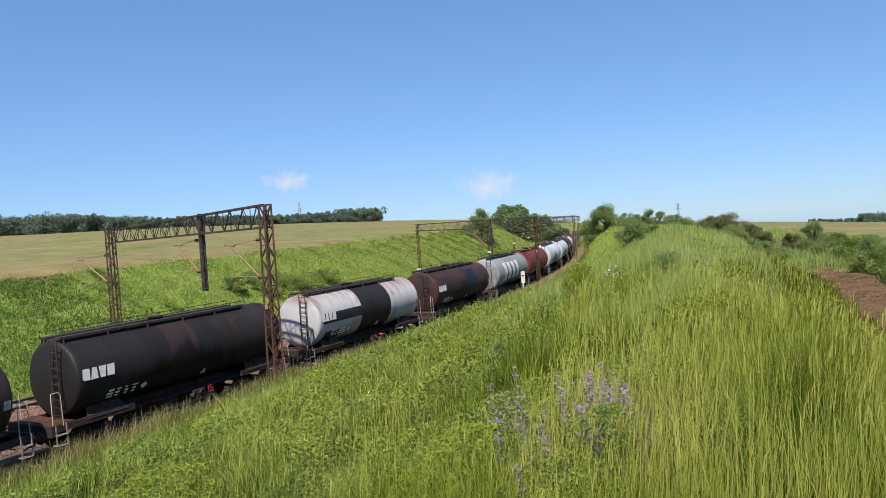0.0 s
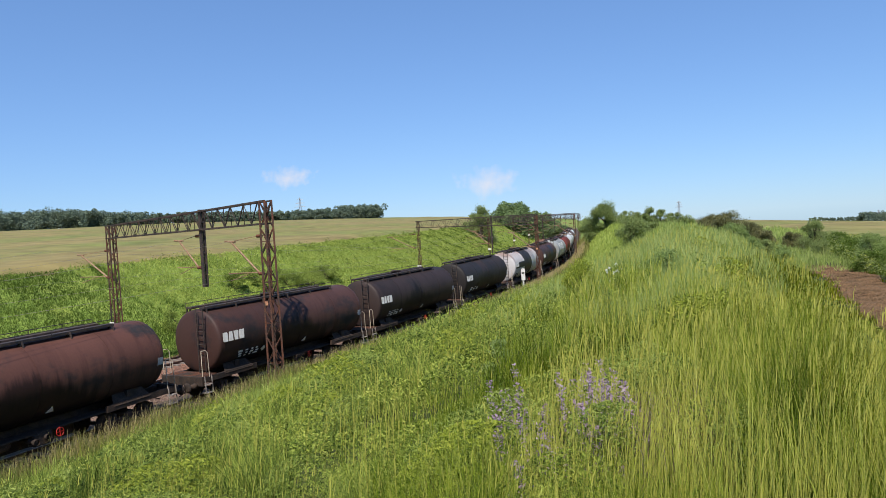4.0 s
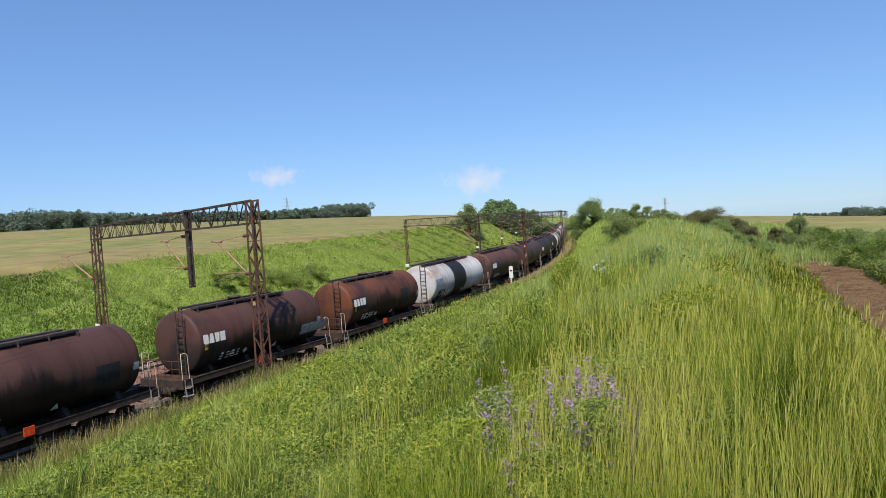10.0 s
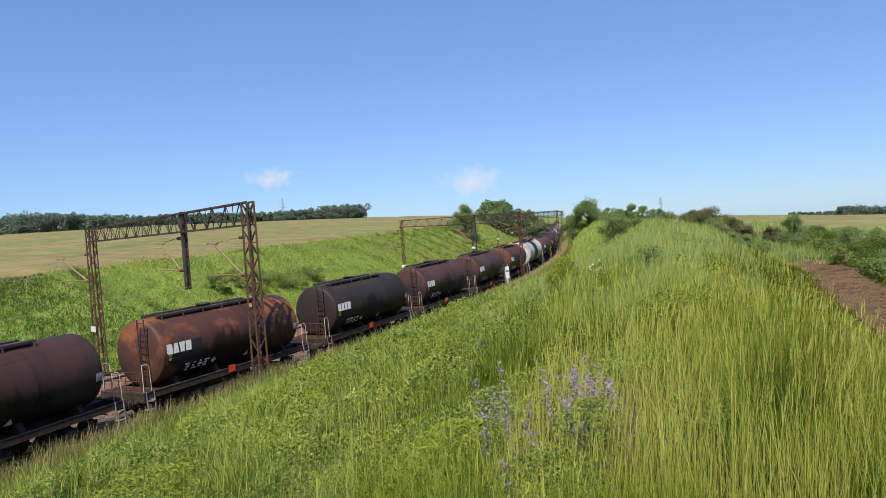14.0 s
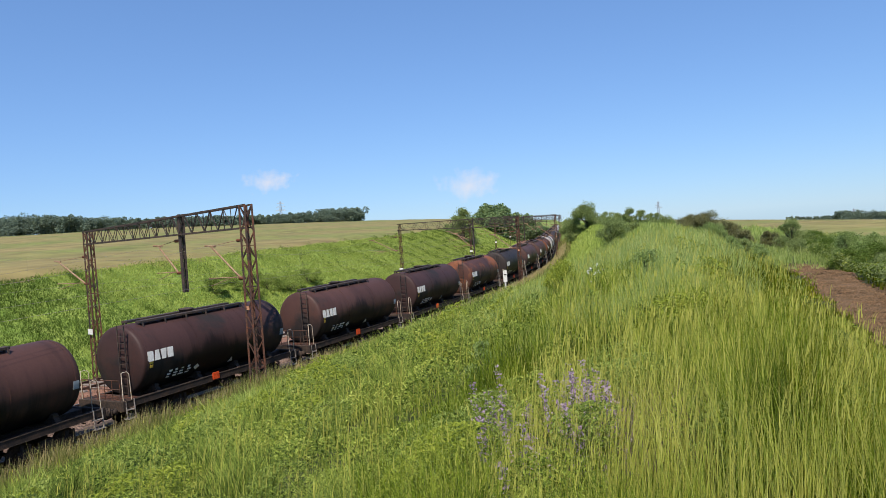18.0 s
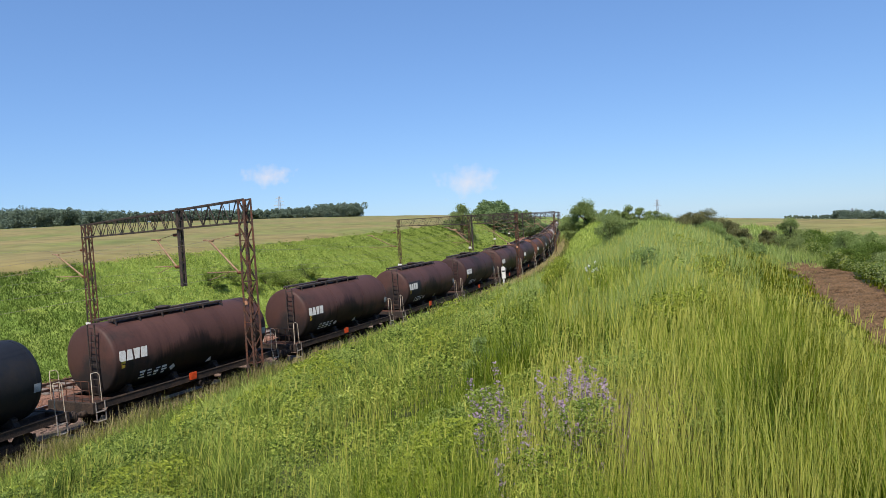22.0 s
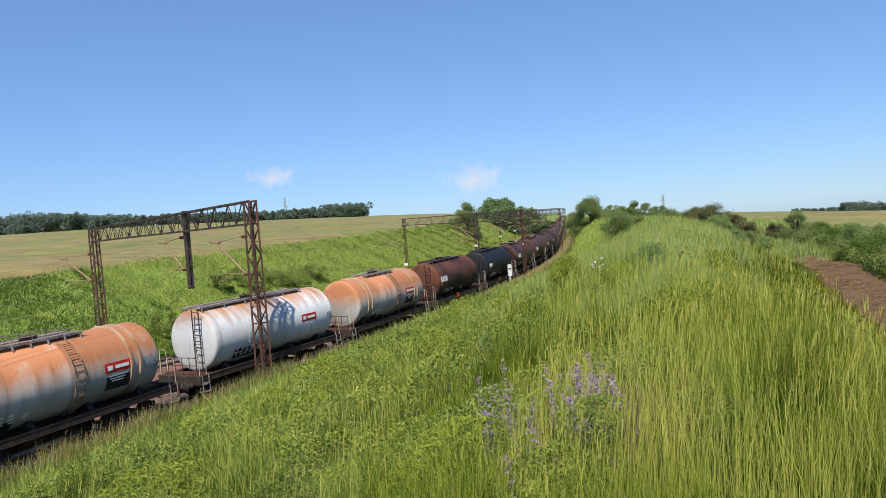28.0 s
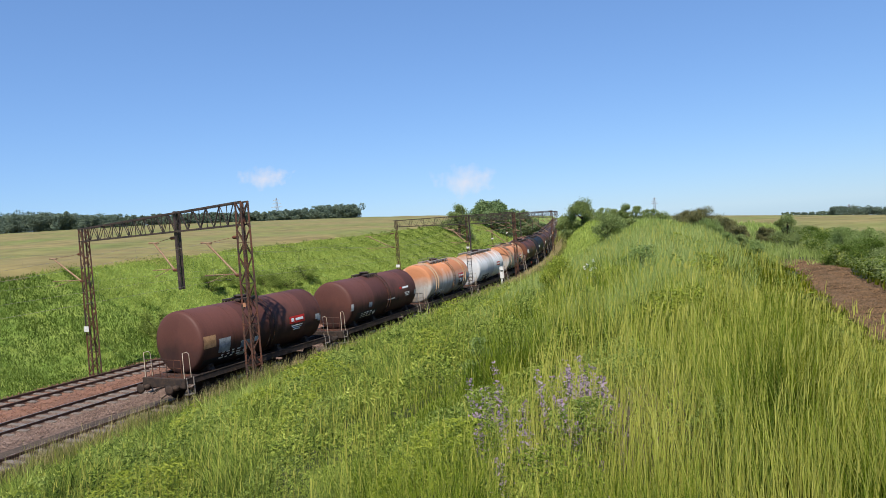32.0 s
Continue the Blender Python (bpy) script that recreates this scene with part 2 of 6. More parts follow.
# ================= mesh helpers =================
class Shape:
    """Collects boxes, bars and turned forms into one mesh."""

    def __init__(self):
        self.v, self.f, self.smooth = [], [], []

    def add(self, verts, faces, smooth=False):
        k = len(self.v)
        self.v += [tuple(p) for p in verts]
        self.f += [tuple(i + k for i in q) for q in faces]
        self.smooth += [smooth] * len(faces)
        return self

    def box(self, c, size, rot=None, bevel=0.0):
        hx, hy, hz = (a / 2 for a in size)
        if bevel > 0:
            b = min(bevel, hx, hy, hz)
            pts, idx = [], {}
            for sx in (-1, 1):
                for sy in (-1, 1):
                    for sz in (-1, 1):
                        for ax, q in enumerate(((hx, hy - b, hz - b), (hx - b, hy, hz - b), (hx - b, hy - b, hz))):
                            idx[(sx, sy, sz, ax)] = len(pts)
                            pts.append((sx * q[0], sy * q[1], sz * q[2]))
            fs = []
            for ax in range(3):
                for s in (-1, 1):
                    o = [(-1, -1), (1, -1), (1, 1), (-1, 1)]
                    q = []
                    for a, d in o:
                        key = [a, d]
                        key.insert(ax, s)
                        q.append(idx[(*key, ax)])
                    fs.append(q if (s > 0) != (ax == 1) else q[::-1])
            for ax, (u, w) in enumerate(((1, 2), (0, 2), (0, 1))):
                for a in (-1, 1):
                    for d in (-1, 1):
                        k0, k1 = [0, 0, 0], [0, 0, 0]
                        k0[u], k0[w], k0[ax] = a, d, -1
                        k1[u], k1[w], k1[ax] = a, d, 1
                        fs.append([idx[(*k0, u)], idx[(*k1, u)], idx[(*k1, w)], idx[(*k0, w)]])
            for sx in (-1, 1):
                for sy in (-1, 1):
                    for sz in (-1, 1):
                        fs.append([idx[(sx, sy, sz, a)] for a in range(3)])
        else:
            pts = [(sx * hx, sy * hy, sz * hz) for sx in (-1, 1) for sy in (-1, 1) for sz in (-1, 1)]
            fs = [(0, 1, 3, 2), (4, 6, 7, 5), (0, 4, 5, 1), (2, 3, 7, 6), (0, 2, 6, 4), (1, 5, 7, 3)]
        if rot is not None:
            pts = [rot @ Vector(p) for p in pts]
        return self.add([(p[0] + c[0], p[1] + c[1], p[2] + c[2]) for p in pts], fs)

    def bar(self, a, b, w, h=None):
        """A square bar from a to b."""
        a, b = Vector(a), Vector(b)
        d = b - a
        rot = d.to_track_quat("X", "Z").to_matrix()
        return self.box((a + b) / 2, (d.length, w, h or w), rot)

    def tube(self, pts, r, n=6, caps=True):
        pts = [Vector(p) for p in pts]
        rings = []
        for i, p in enumerate(pts):
            d = (pts[min(i + 1, len(pts) - 1)] - pts[max(i - 1, 0)]).normalized()
            q = d.to_track_quat("Z", "Y").to_matrix()
            rr = r[i] if isinstance(r, (list, tuple)) else r
            rings.append([p + q @ Vector((rr * math.cos(2 * math.pi * k / n), rr * math.sin(2 * math.pi * k / n), 0)) for k in range(n)])
        vs = [p for ring in rings for p in ring]
        fs = [(i * n + k, i * n + (k + 1) % n, (i + 1) * n + (k + 1) % n, (i + 1) * n + k) for i in range(len(pts) - 1) for k in range(n)]
        self.add(vs, fs, True)
        if caps:
            self.add(rings[0], [tuple(range(n))[::-1]])
            self.add(rings[-1], [tuple(range(n))])
        return self

    def turned(self, profile, n=24, axis="x", at=(0, 0, 0), smooth=True):
        """Profile points (along, radius) turned about an axis."""
        vs = []
        for a, r in profile:
            for k in range(n):
                c, s = r * math.cos(2 * math.pi * k / n), r * math.sin(2 * math.pi * k / n)
                q = {"x": (a, c, s), "y": (s, a, c), "z": (c, s, a)}[axis]
                vs.append((q[0] + at[0], q[1] + at[1], q[2] + at[2]))
        fs = [(i * n + k, i * n + (k + 1) % n, (i + 1) * n + (k + 1) % n, (i + 1) * n + k) for i in range(len(profile) - 1) for k in range(n)]
        return self.add(vs, fs, smooth)

    def mesh(self, name, material=None):
        me = bpy.data.meshes.new(name)
        me.from_pydata(self.v, [], self.f)
        me.polygons.foreach_set("use_smooth", self.smooth)
        if material:
            me.materials.append(material)
        me.update()
        return me


def part(name, shape, material, parent=None, label="", m=None):
    """Links a shape (or a mesh that is shared) as one object, under a thing or a part."""
    me = shape.mesh(name, material) if isinstance(shape, Shape) else shape
    ob = new(name, me)
    if parent is not None:
        ob.parent = parent
    if m is not None:
        ob.matrix_basis = m
    if label:
        ob["label"] = label
    return ob


def big_mesh(name, verts, faces, material, smooth=False):
    """A mesh out of arrays: verts (n, 3), faces (m, 3) or (m, 4)."""
    me = bpy.data.meshes.new(name)
    k = faces.shape[1]
    me.vertices.add(len(verts))
    me.vertices.foreach_set("co", np.ascontiguousarray(verts, dtype=np.float32).ravel())
    me.loops.add(faces.size)
    me.loops.foreach_set("vertex_index", np.ascontiguousarray(faces, dtype=np.int32).ravel())
    me.polygons.add(len(faces))
    me.polygons.foreach_set("loop_start", np.arange(0, faces.size, k, dtype=np.int32))
    me.polygons.foreach_set("use_smooth", np.full(len(faces), smooth))
    for q in (material if isinstance(material, list) else [material]):
        me.materials.append(q)
    me.update(calc_edges=True)
    return me


# ================= plan: the line of the near track =================
HEAD0, CURVE0, CURVE1, GRADE = 0.46445, 0.004137, 0.000024, 0.0054
_g = np.arange(-3000.0, 3001.0, 0.5)
_k = np.where(_g < -45, 0.0, np.where(_g < 0, -0.0075 * np.clip((_g + 40) / 12, 0, 1), (CURVE0 - CURVE1 * _g) * np.clip((112 - _g) / 17, 0, 1)))
_h = HEAD0 - np.concatenate([[0], np.cumsum((_k[1:] + _k[:-1]) / 2 * 0.5)])
_h += HEAD0 - np.interp(0, _g, _h)
_x = np.concatenate([[0], np.cumsum(np.sin((_h[1:] + _h[:-1]) / 2) * 0.5)])
_y = np.concatenate([[0], np.cumsum(np.cos((_h[1:] + _h[:-1]) / 2) * 0.5)])
_x += -11.351 - np.interp(0, _g, _x)
_y += 34.566 - np.interp(0, _g, _y)
TRACKS = (0.0, 5.143, 10.047)      # offsets of the three tracks, away from the camera


def line(s, off=0.0):
    """x, y and heading of a line beside the near track, s metres on from the first portal; off: metres to its left."""
    s = np.asarray(s, float)
    h = np.interp(s, _g, _h)
    return np.interp(s, _g, _x) - np.cos(h) * off, np.interp(s, _g, _y) + np.sin(h) * off, h


def rail_z(s):
    return GRADE * np.clip(s, -60, 320)


def plan(x, y):
    """The way along the near track and the offset from it, for places within some 150 m of it."""
    sel = (_g > -160) & (_g < 420)
    gx, gy, gh, gs = _x[sel][::2], _y[sel][::2], _h[sel][::2], _g[sel][::2]
    x, y = np.asarray(x, float).ravel(), np.asarray(y, float).ravel()
    s, o = np.empty_like(x), np.empty_like(x)
    for a in range(0, len(x), 20000):
        b = slice(a, a + 20000)
        i = np.argmin((x[b, None] - gx) ** 2 + (y[b, None] - gy) ** 2, axis=1)
        dx, dy = x[b] - gx[i], y[b] - gy[i]
        s[b] = gs[i] + dx * np.sin(gh[i]) + dy * np.cos(gh[i])
        o[b] = -dx * np.cos(gh[i]) + dy * np.sin(gh[i])
    return s, o


def wob(x, y, size, seed=0):
    """Smooth uneven ground, about -1 to 1."""
    r = np.random.RandomState(seed)
    z = 0
    for i in range(5):
        a, f, p = r.uniform(0, 6.28), (0.7 + 0.5 * i) / size, r.uniform(0, 6.28)
        z = z + np.sin((x * np.cos(a) + y * np.sin(a)) * f * 6.28 + p + 1.3 * np.sin((x * np.sin(a) - y * np.cos(a)) * f * 3.1)) / (1 + 0.6 * i)
    return z / 2.4


def smooth(a, b, v):
    t = np.clip((v - a) / (b - a), 0, 1)
    return t * t * (3 - 2 * t)


CREST_Z, PATH_Z = 5.82, 4.0


def PATH_C(s):
    """The middle of the dirt path, as an offset."""
    return np.interp(s, (-60, -20, -4, 5, 13, 22), (-29.0, -28.4, -27.7, -27.05, -26.45, -25.9))


def crest_off(s):
    return np.interp(s, (-60, -32, -20, 0, 30, 97, 130), (-23.6, -23.6, -22.6, -20.5, -18.3, -8.0, -7.0))


def FIELD_O(s):
    """The near edge of the crop beyond the path."""
    return np.interp(s, (0, 20, 50, 90, 150), (-33, -31.8, -29.0, -24.0, -20.0))


def FAR_O(s):
    """The edge of the crop field above the far bank."""
    return np.interp(s, (0, 10, 40, 90), (26.9, 27.3, 27.5, 27.0))


def ground_z(s, o):
    """The height of the ground: three tracks in a cutting, a bank on either side, fields beyond."""
    s, o = np.asarray(s, float), np.asarray(o, float)
    base = rail_z(s)
    # far bank and the rising crop field
    edge = 6.2 + 0.011 * np.clip(s, -20, 330)
    rise = np.interp(o, (28, 65, 108, 195, 264, 331), (0, 2.8, 4.8, 7.8, 8.6, 8.8))
    rise = 0.034 * np.clip(o - 28, 0, 320) + (rise - 0.034 * np.clip(o - 28, 0, 320)) * smooth(60, 260, s)
    far = -0.45 + (edge - base + 0.45) * smooth(11.6, 30.5, o) + rise
    # near bank, its crest, the path behind and the falling field
    oc = crest_off(s)
    u = np.clip((-o - 1.75) / (-oc - 1.75), 0, 1)
    top = CREST_Z - base
    near = -0.12 + (top + 0.12) * (0.75 * u + 0.25 * smooth(0, 1, u))
    near = np.where(o > -1.75, -0.45, near)
    back = smooth(0, 1, (oc - o) / np.maximum(oc - (PATH_C(s) + 1.1), 0.8))
    low = PATH_Z + 0.9 * smooth(15, 70, s) - base - np.interp(-o, (30, 45, 110, 240, 3000), (0, 0.4, 5.0, 13, 300))
    near = np.where(o < oc, top + (low - top) * back, near)
    z = base + np.where(o > 5, far, near)
    rough = np.where((o > -1.8) & (o < 12.5), 0.0, 1.0)
    x, y, _ = line(s, o)
    return z + rough * (0.14 * wob(x, y, 7, 3) + 0.05 * wob(x, y, 2.2, 4) - 0.02)


FAN = radians(19)


def ground_at(x, y):
    """The height of the ground at any place; far off, the offsets run on in one direction."""
    x, y = np.asarray(x, float).ravel(), np.asarray(y, float).ravel()
    s, o = plan(x, y)
    for i in np.where(np.abs(o) > 58)[0]:
        side = 60.0 if o[i] > 0 else -60.0
        lo, hi = -2500.0, 2500.0
        for _ in range(30):
            mid = (lo + hi) / 2
            a, b, _h0 = line(mid, side)
            if (x[i] - a) * math.sin(FAN) + (y[i] - b) * math.cos(FAN) > 0:
                lo = mid
            else:
                hi = mid
        a, b, _h0 = line(lo, side)
        s[i], o[i] = lo, side - (x[i] - a) * math.cos(FAN) + (y[i] - b) * math.sin(FAN)
    return ground_z(s, o)


# ================= ground, one sheet to the horizon =================
def build_ground():
    ss = np.unique(np.concatenate([-np.geomspace(42, 2600, 26), np.arange(-42, 140, 0.7), 140 + np.geomspace(1.5, 2700, 60)]))
    oo = np.unique(np.concatenate([-np.geomspace(46, 2600, 34), np.arange(-46, -1.75, 0.7), np.arange(-1.74, 12.8, 1.6), np.arange(12.8, 34, 0.8), np.geomspace(34, 2600, 44)]))
    S, O = np.meshgrid(ss, oo, indexing="ij")
    lim = np.clip(O, -60, 60)
    X, Y, _ = line(S, lim)
    far = O - lim
    X, Y = X - math.cos(FAN) * far, Y + math.sin(FAN) * far
    Z = ground_z(S, O)
    v = np.stack([X, Y, Z], -1).reshape(-1, 3)
    ni, nj = S.shape
    i = np.arange(ni * nj).reshape(ni, nj)
    f = np.stack([i[:-1, :-1], i[:-1, 1:], i[1:, 1:], i[1:, :-1]], -1).reshape(-1, 4)
    me = big_mesh("ground", v, f, [M_shadesoil, M_field, M_path, M_turf], True)
    sc, oc = ((q[:-1, :-1] + q[1:, 1:]).ravel() / 2 for q in (S, O))
    edge = wob(sc, oc, 9, 8)
    kind = np.where((oc > FAR_O(sc) - 0.5 + 0.8 * edge) | (oc < FIELD_O(sc) + 0.8 * edge), 1, 0)
    kind = np.where((np.abs(oc - PATH_C(sc)) < 1.2) & (sc < 16.5), 2, kind)
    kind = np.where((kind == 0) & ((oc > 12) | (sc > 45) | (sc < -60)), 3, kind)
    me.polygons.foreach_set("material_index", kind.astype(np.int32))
    me.update()
    ob = new("ground", me)
    return tagged(ob, "grassy railway cutting with crop fields on either side", "ground", kind="structure")


build_ground()


# ================= permanent way =================
RAIL_TOP = 0.15
M_ochrepale = mat("faded_orange_paint", (0.62, 0.30, 0.16), 0.6, vary=0.2, scale=8)


def strip(name, offs, s0, s1, step, material, z_of=None):
    """A band along the track through offset and height pairs."""
    ss = np.arange(s0, s1 + step, step)
    n = len(offs)
    v = []
    for o, z in offs:
        x, y, _ = line(ss, o)
        v.append(np.stack([x, y, rail_z(ss) + z], -1))
    v = np.stack(v, 1).reshape(-1, 3)
    i = np.arange(len(ss) * n).reshape(len(ss), n)
    f = np.stack([i[:-1, :-1], i[1:, :-1], i[1:, 1:], i[:-1, 1:]], -1).reshape(-1, 4)
    return big_mesh(name, v, f, material, False)


bed = new("ballast_bed", strip("ballast_bed", [(2.3, -0.5), (2.32, -0.09), (2.4, -0.1), (2.5, -0.1), (3.4, -0.03), (6.2, -0.03), (6.5, -0.5)], -60, 420, 1.5, M_ballast))
tagged(bed, "grey-brown crushed stone ballast under the nearer tracks", "ballast", kind="structure")
bed = new("ballast_bed", strip("ballast_bed", [(-1.95, -0.5), (-1.55, -0.03), (1.7, -0.03), (2.3, -0.09), (2.31, -0.5)], -60, 420, 1.5, M_shadeballast))
tagged(bed, "dark brown ballast with the shade under the train painted in", "ballast", kind="structure")
bed = new("ballast_bed", strip("ballast_bed", [(6.1, -0.5), (6.25, -0.04), (7.8, -0.08), (8.3, -0.04), (11.6, -0.05), (12.7, -0.5)], -60, 420, 1.5, M_rustballast))
tagged(bed, "rust-red ballast under the far track", "ballast", kind="structure")

RAIL_PROFILE = [(-0.07, -0.17), (-0.07, -0.155), (-0.012, -0.14), (-0.012, -0.045), (-0.036, -0.035), (-0.036, -0.002)]
HEAD_PROFILE = [(-0.034, -0.002), (-0.03, 0.0), (0.03, 0.0), (0.034, -0.002)]


def build_tracks():
    sleeper = Shape().box((0, 0, -0.02), (0.25, 2.55, 0.16), bevel=0.02).mesh("sleeper", M_sleeper)
    for k, off in enumerate(TRACKS):
        track = new("railway_track")
        tagged(track, ("worn steel rails on the train's ballasted track", "bright-topped rails of the middle track", "rusty rails of the disused-looking far track")[k], "railway track", group="three parallel tracks")
        for side in (-0.7525, 0.7525):
            prof = [(off + side + a, RAIL_TOP + b) for a, b in RAIL_PROFILE] + [(off + side - a, RAIL_TOP + b) for a, b in RAIL_PROFILE[::-1]]
            rail = part("rail", strip("rail", prof, -60, 420, 1.5, M_rail), None, track)
            prof = [(off + side + a, RAIL_TOP + 0.001 + b) for a, b in HEAD_PROFILE]
            part("rail_head", strip("rail_head", prof, -60, 420, 1.5, M_railhead if k == 1 else M_rail), None, rail, "worn running surface")
        for i in range(110):
            s = -34 + 0.62 * i
            x, y, h = line(s, off)
            part("sleeper", sleeper, None, track, m=pose(float(x), float(y), float(rail_z(s)) - 0.03, rz=90 - math.degrees(float(h)) + random.uniform(-1, 1)))


build_tracks()


# ================= overhead line portals =================
LEG_NEAR, LEG_FAR, POST_O = -2.50, 11.9, 2.68


def lattice(sh, a, b, w0, d0, w1, d1, step, chord=0.07, brace=0.035, xaxis=(1, 0, 0), yaxis=(0, 1, 0)):
    """A four-chord lattice from a to b, tapering from w0 x d0 to w1 x d1."""
    a, b, ux, uy = Vector(a), Vector(b), Vector(xaxis), Vector(yaxis)
    ln = (b - a).length
    n = max(2, round(ln / step))

    def corner(t, sx, sy):
        return a.lerp(b, t) + ux * (sx * (w0 + (w1 - w0) * t) / 2) + uy * (sy * (d0 + (d1 - d0) * t) / 2)
    cs = [(-1, -1), (1, -1), (1, 1), (-1, 1)]
    for c in cs:
        sh.bar(corner(0, *c), corner(1, *c), chord)
    for i in range(n):
        for k in range(4):
            c0, c1 = cs[k], cs[(k + 1) % 4]
            if (i + k) % 2:
                c0, c1 = c1, c0
            sh.bar(corner(i / n, *c0), corner((i + 1) / n, *c1), brace)
            if i % 3 == 0 and i:
                sh.bar(corner(i / n, *c0), corner(i / n, *c1), brace)
    return sh


def cantilever(parent, root, reach, z_low, z_top, sgn=1, pull=0.0):
    """A hinged bracket that holds the wires over a track: stay, strut and steady arm with their insulators."""
    ob = part("cantilever", Shape().tube([(root[0], root[1] + sgn * 0.45, z_low), (root[0] + pull, root[1] + sgn * reach, z_top)], 0.05)
              .tube([(root[0] + pull, root[1] + sgn * (reach - 0.35), z_top - 0.02), (root[0] + pull, root[1] + sgn * (reach + 0.45), z_top + 0.03)], 0.05)
              .tube([(root[0], root[1] + sgn * 0.6, z_top + 0.2), (root[0] + pull, root[1] + sgn * reach, z_top)], 0.016)
              .tube([(root[0], root[1] + sgn * 0.5, z_low + 0.05), (root[0] + pull, root[1] + sgn * (reach + 0.3), z_low + 0.02)], 0.028)
              .tube([(root[0], root[1] + sgn * reach * 0.45, z_low + 0.03), (root[0] + pull, root[1] + sgn * (reach + 0.15), z_low - 0.35)], 0.018), M_bracket, parent, "rust-brown tube bracket")
    for z in (z_low, z_top + 0.2):
        prof = [(0.0, 0.03)]
        for k in range(5):
            prof += [(0.06 + 0.08 * k, 0.035), (0.09 + 0.08 * k, 0.085), (0.11 + 0.08 * k, 0.035)]
        prof += [(0.5, 0.03)]
        sh = Shape().turned(prof, 10, "y")
        if sgn < 0:
            sh.v = [(p[0], -p[1], p[2]) for p in sh.v]
        sh.v = [(p[0] + root[0], p[1] + root[1] + sgn * 0.1, p[2] + z) for p in sh.v]
        part("insulator", sh, M_ceramic, ob, "brown ribbed insulator")
    return ob


def build_portal(s, skew, height, far_height, label, wide=1.0):
    x, y, h = (float(q) for q in line(s))
    th = new("overhead_line_portal")
    th.matrix_basis = pose(x, y, float(rail_z(s)), rz=90 - math.degrees(h + skew))
    tagged(th, label, "overhead line portal", group="overhead line portals over the tracks")
    leg = Shape()
    lattice(leg, (0, LEG_NEAR, -0.5), (0, LEG_NEAR, height), 0.54 * wide, 0.50 * wide, 0.42 * wide, 0.38 * wide, 0.66, 0.085 * wide, 0.036 * wide)
    near_leg = part("lattice_leg", leg, M_rustred, th, "rust-red lattice leg beside the train")
    part("foot_block", Shape().box((0, LEG_NEAR, -0.55), (1.2, 1.1, 0.7), bevel=0.05), M_concrete, near_leg, "concrete footing")
    part("number_plate", Shape().box((-0.37, LEG_NEAR - 0.1, 4.3), (0.02, 0.18, 0.18)), M_ochrepale, near_leg, "faded orange plate")
    leg = Shape()
    lattice(leg, (0, LEG_FAR, -0.5), (0, LEG_FAR, far_height), 0.50 * wide, 0.44 * wide, 0.38 * wide, 0.36 * wide, 0.60, 0.07 * wide, 0.032 * wide)
    far_leg = part("lattice_leg", leg, M_rustred, th, "dark rusty lattice leg beyond the far track")
    part("foot_block", Shape().box((0, LEG_FAR, -0.55), (1.2, 1.1, 0.7), bevel=0.05), M_concrete, far_leg, "concrete footing")
    part("number_plate", Shape().box((-0.37, LEG_FAR - 0.1, 2.75), (0.03, 0.5, 0.32)), M_white, far_leg, "white plate on the leg")
    beam = Shape()
    lattice(beam, (0, LEG_NEAR - 0.2, height - 0.55), (0, LEG_FAR + 0.2, far_height - 0.36), 0.42, 1.06, 0.42, 0.72, 0.52, 0.075, 0.028, (1, 0, 0), (0, 0, 1))
    part("lattice_beam", beam, M_darksteel, th, "dark steel lattice crossbeam")
    post = Shape()
    post_top = height - 0.36 * (height - far_height) + 0.08
    for sx in (-0.10, 0.10):
        post.box((sx * wide, POST_O, post_top - 2.0), (0.08 * wide, 0.20 * wide, 4.0), bevel=0.015)
    for k in range(8):
        post.box((0, POST_O, post_top - 0.08 - 0.54 * k), (0.24 * wide, 0.17 * wide, 0.1))
    part("hanging_post", post, M_darksteel, th, "dark steel post hung from the beam")
    cantilever(th, (0, LEG_NEAR + 0.25), 2.6, height - 3.45, height - 1.85)
    cantilever(th, (0, POST_O + 0.05), 2.1, post_top - 3.0, post_top - 1.55)
    cantilever(th, (0, LEG_FAR + 0.25), 3.6, far_height - 3.05, far_height - 1.65)
    return th


PORTALS = [(0.0, 0.156, 9.12), (44.9, 0.156, 7.95), (86.0, 0.1, 7.95), (128.0, 0.05, 7.95), (172.0, 0.0, 7.95), (222.0, 0.0, 7.95)]
for i, (s, k, hgt) in enumerate(PORTALS):
    build_portal(s, k, hgt, hgt - 0.54 if i == 0 else hgt, "rusty steel lattice portal over three tracks with wire brackets", 1.0 if i == 0 else 0.6)


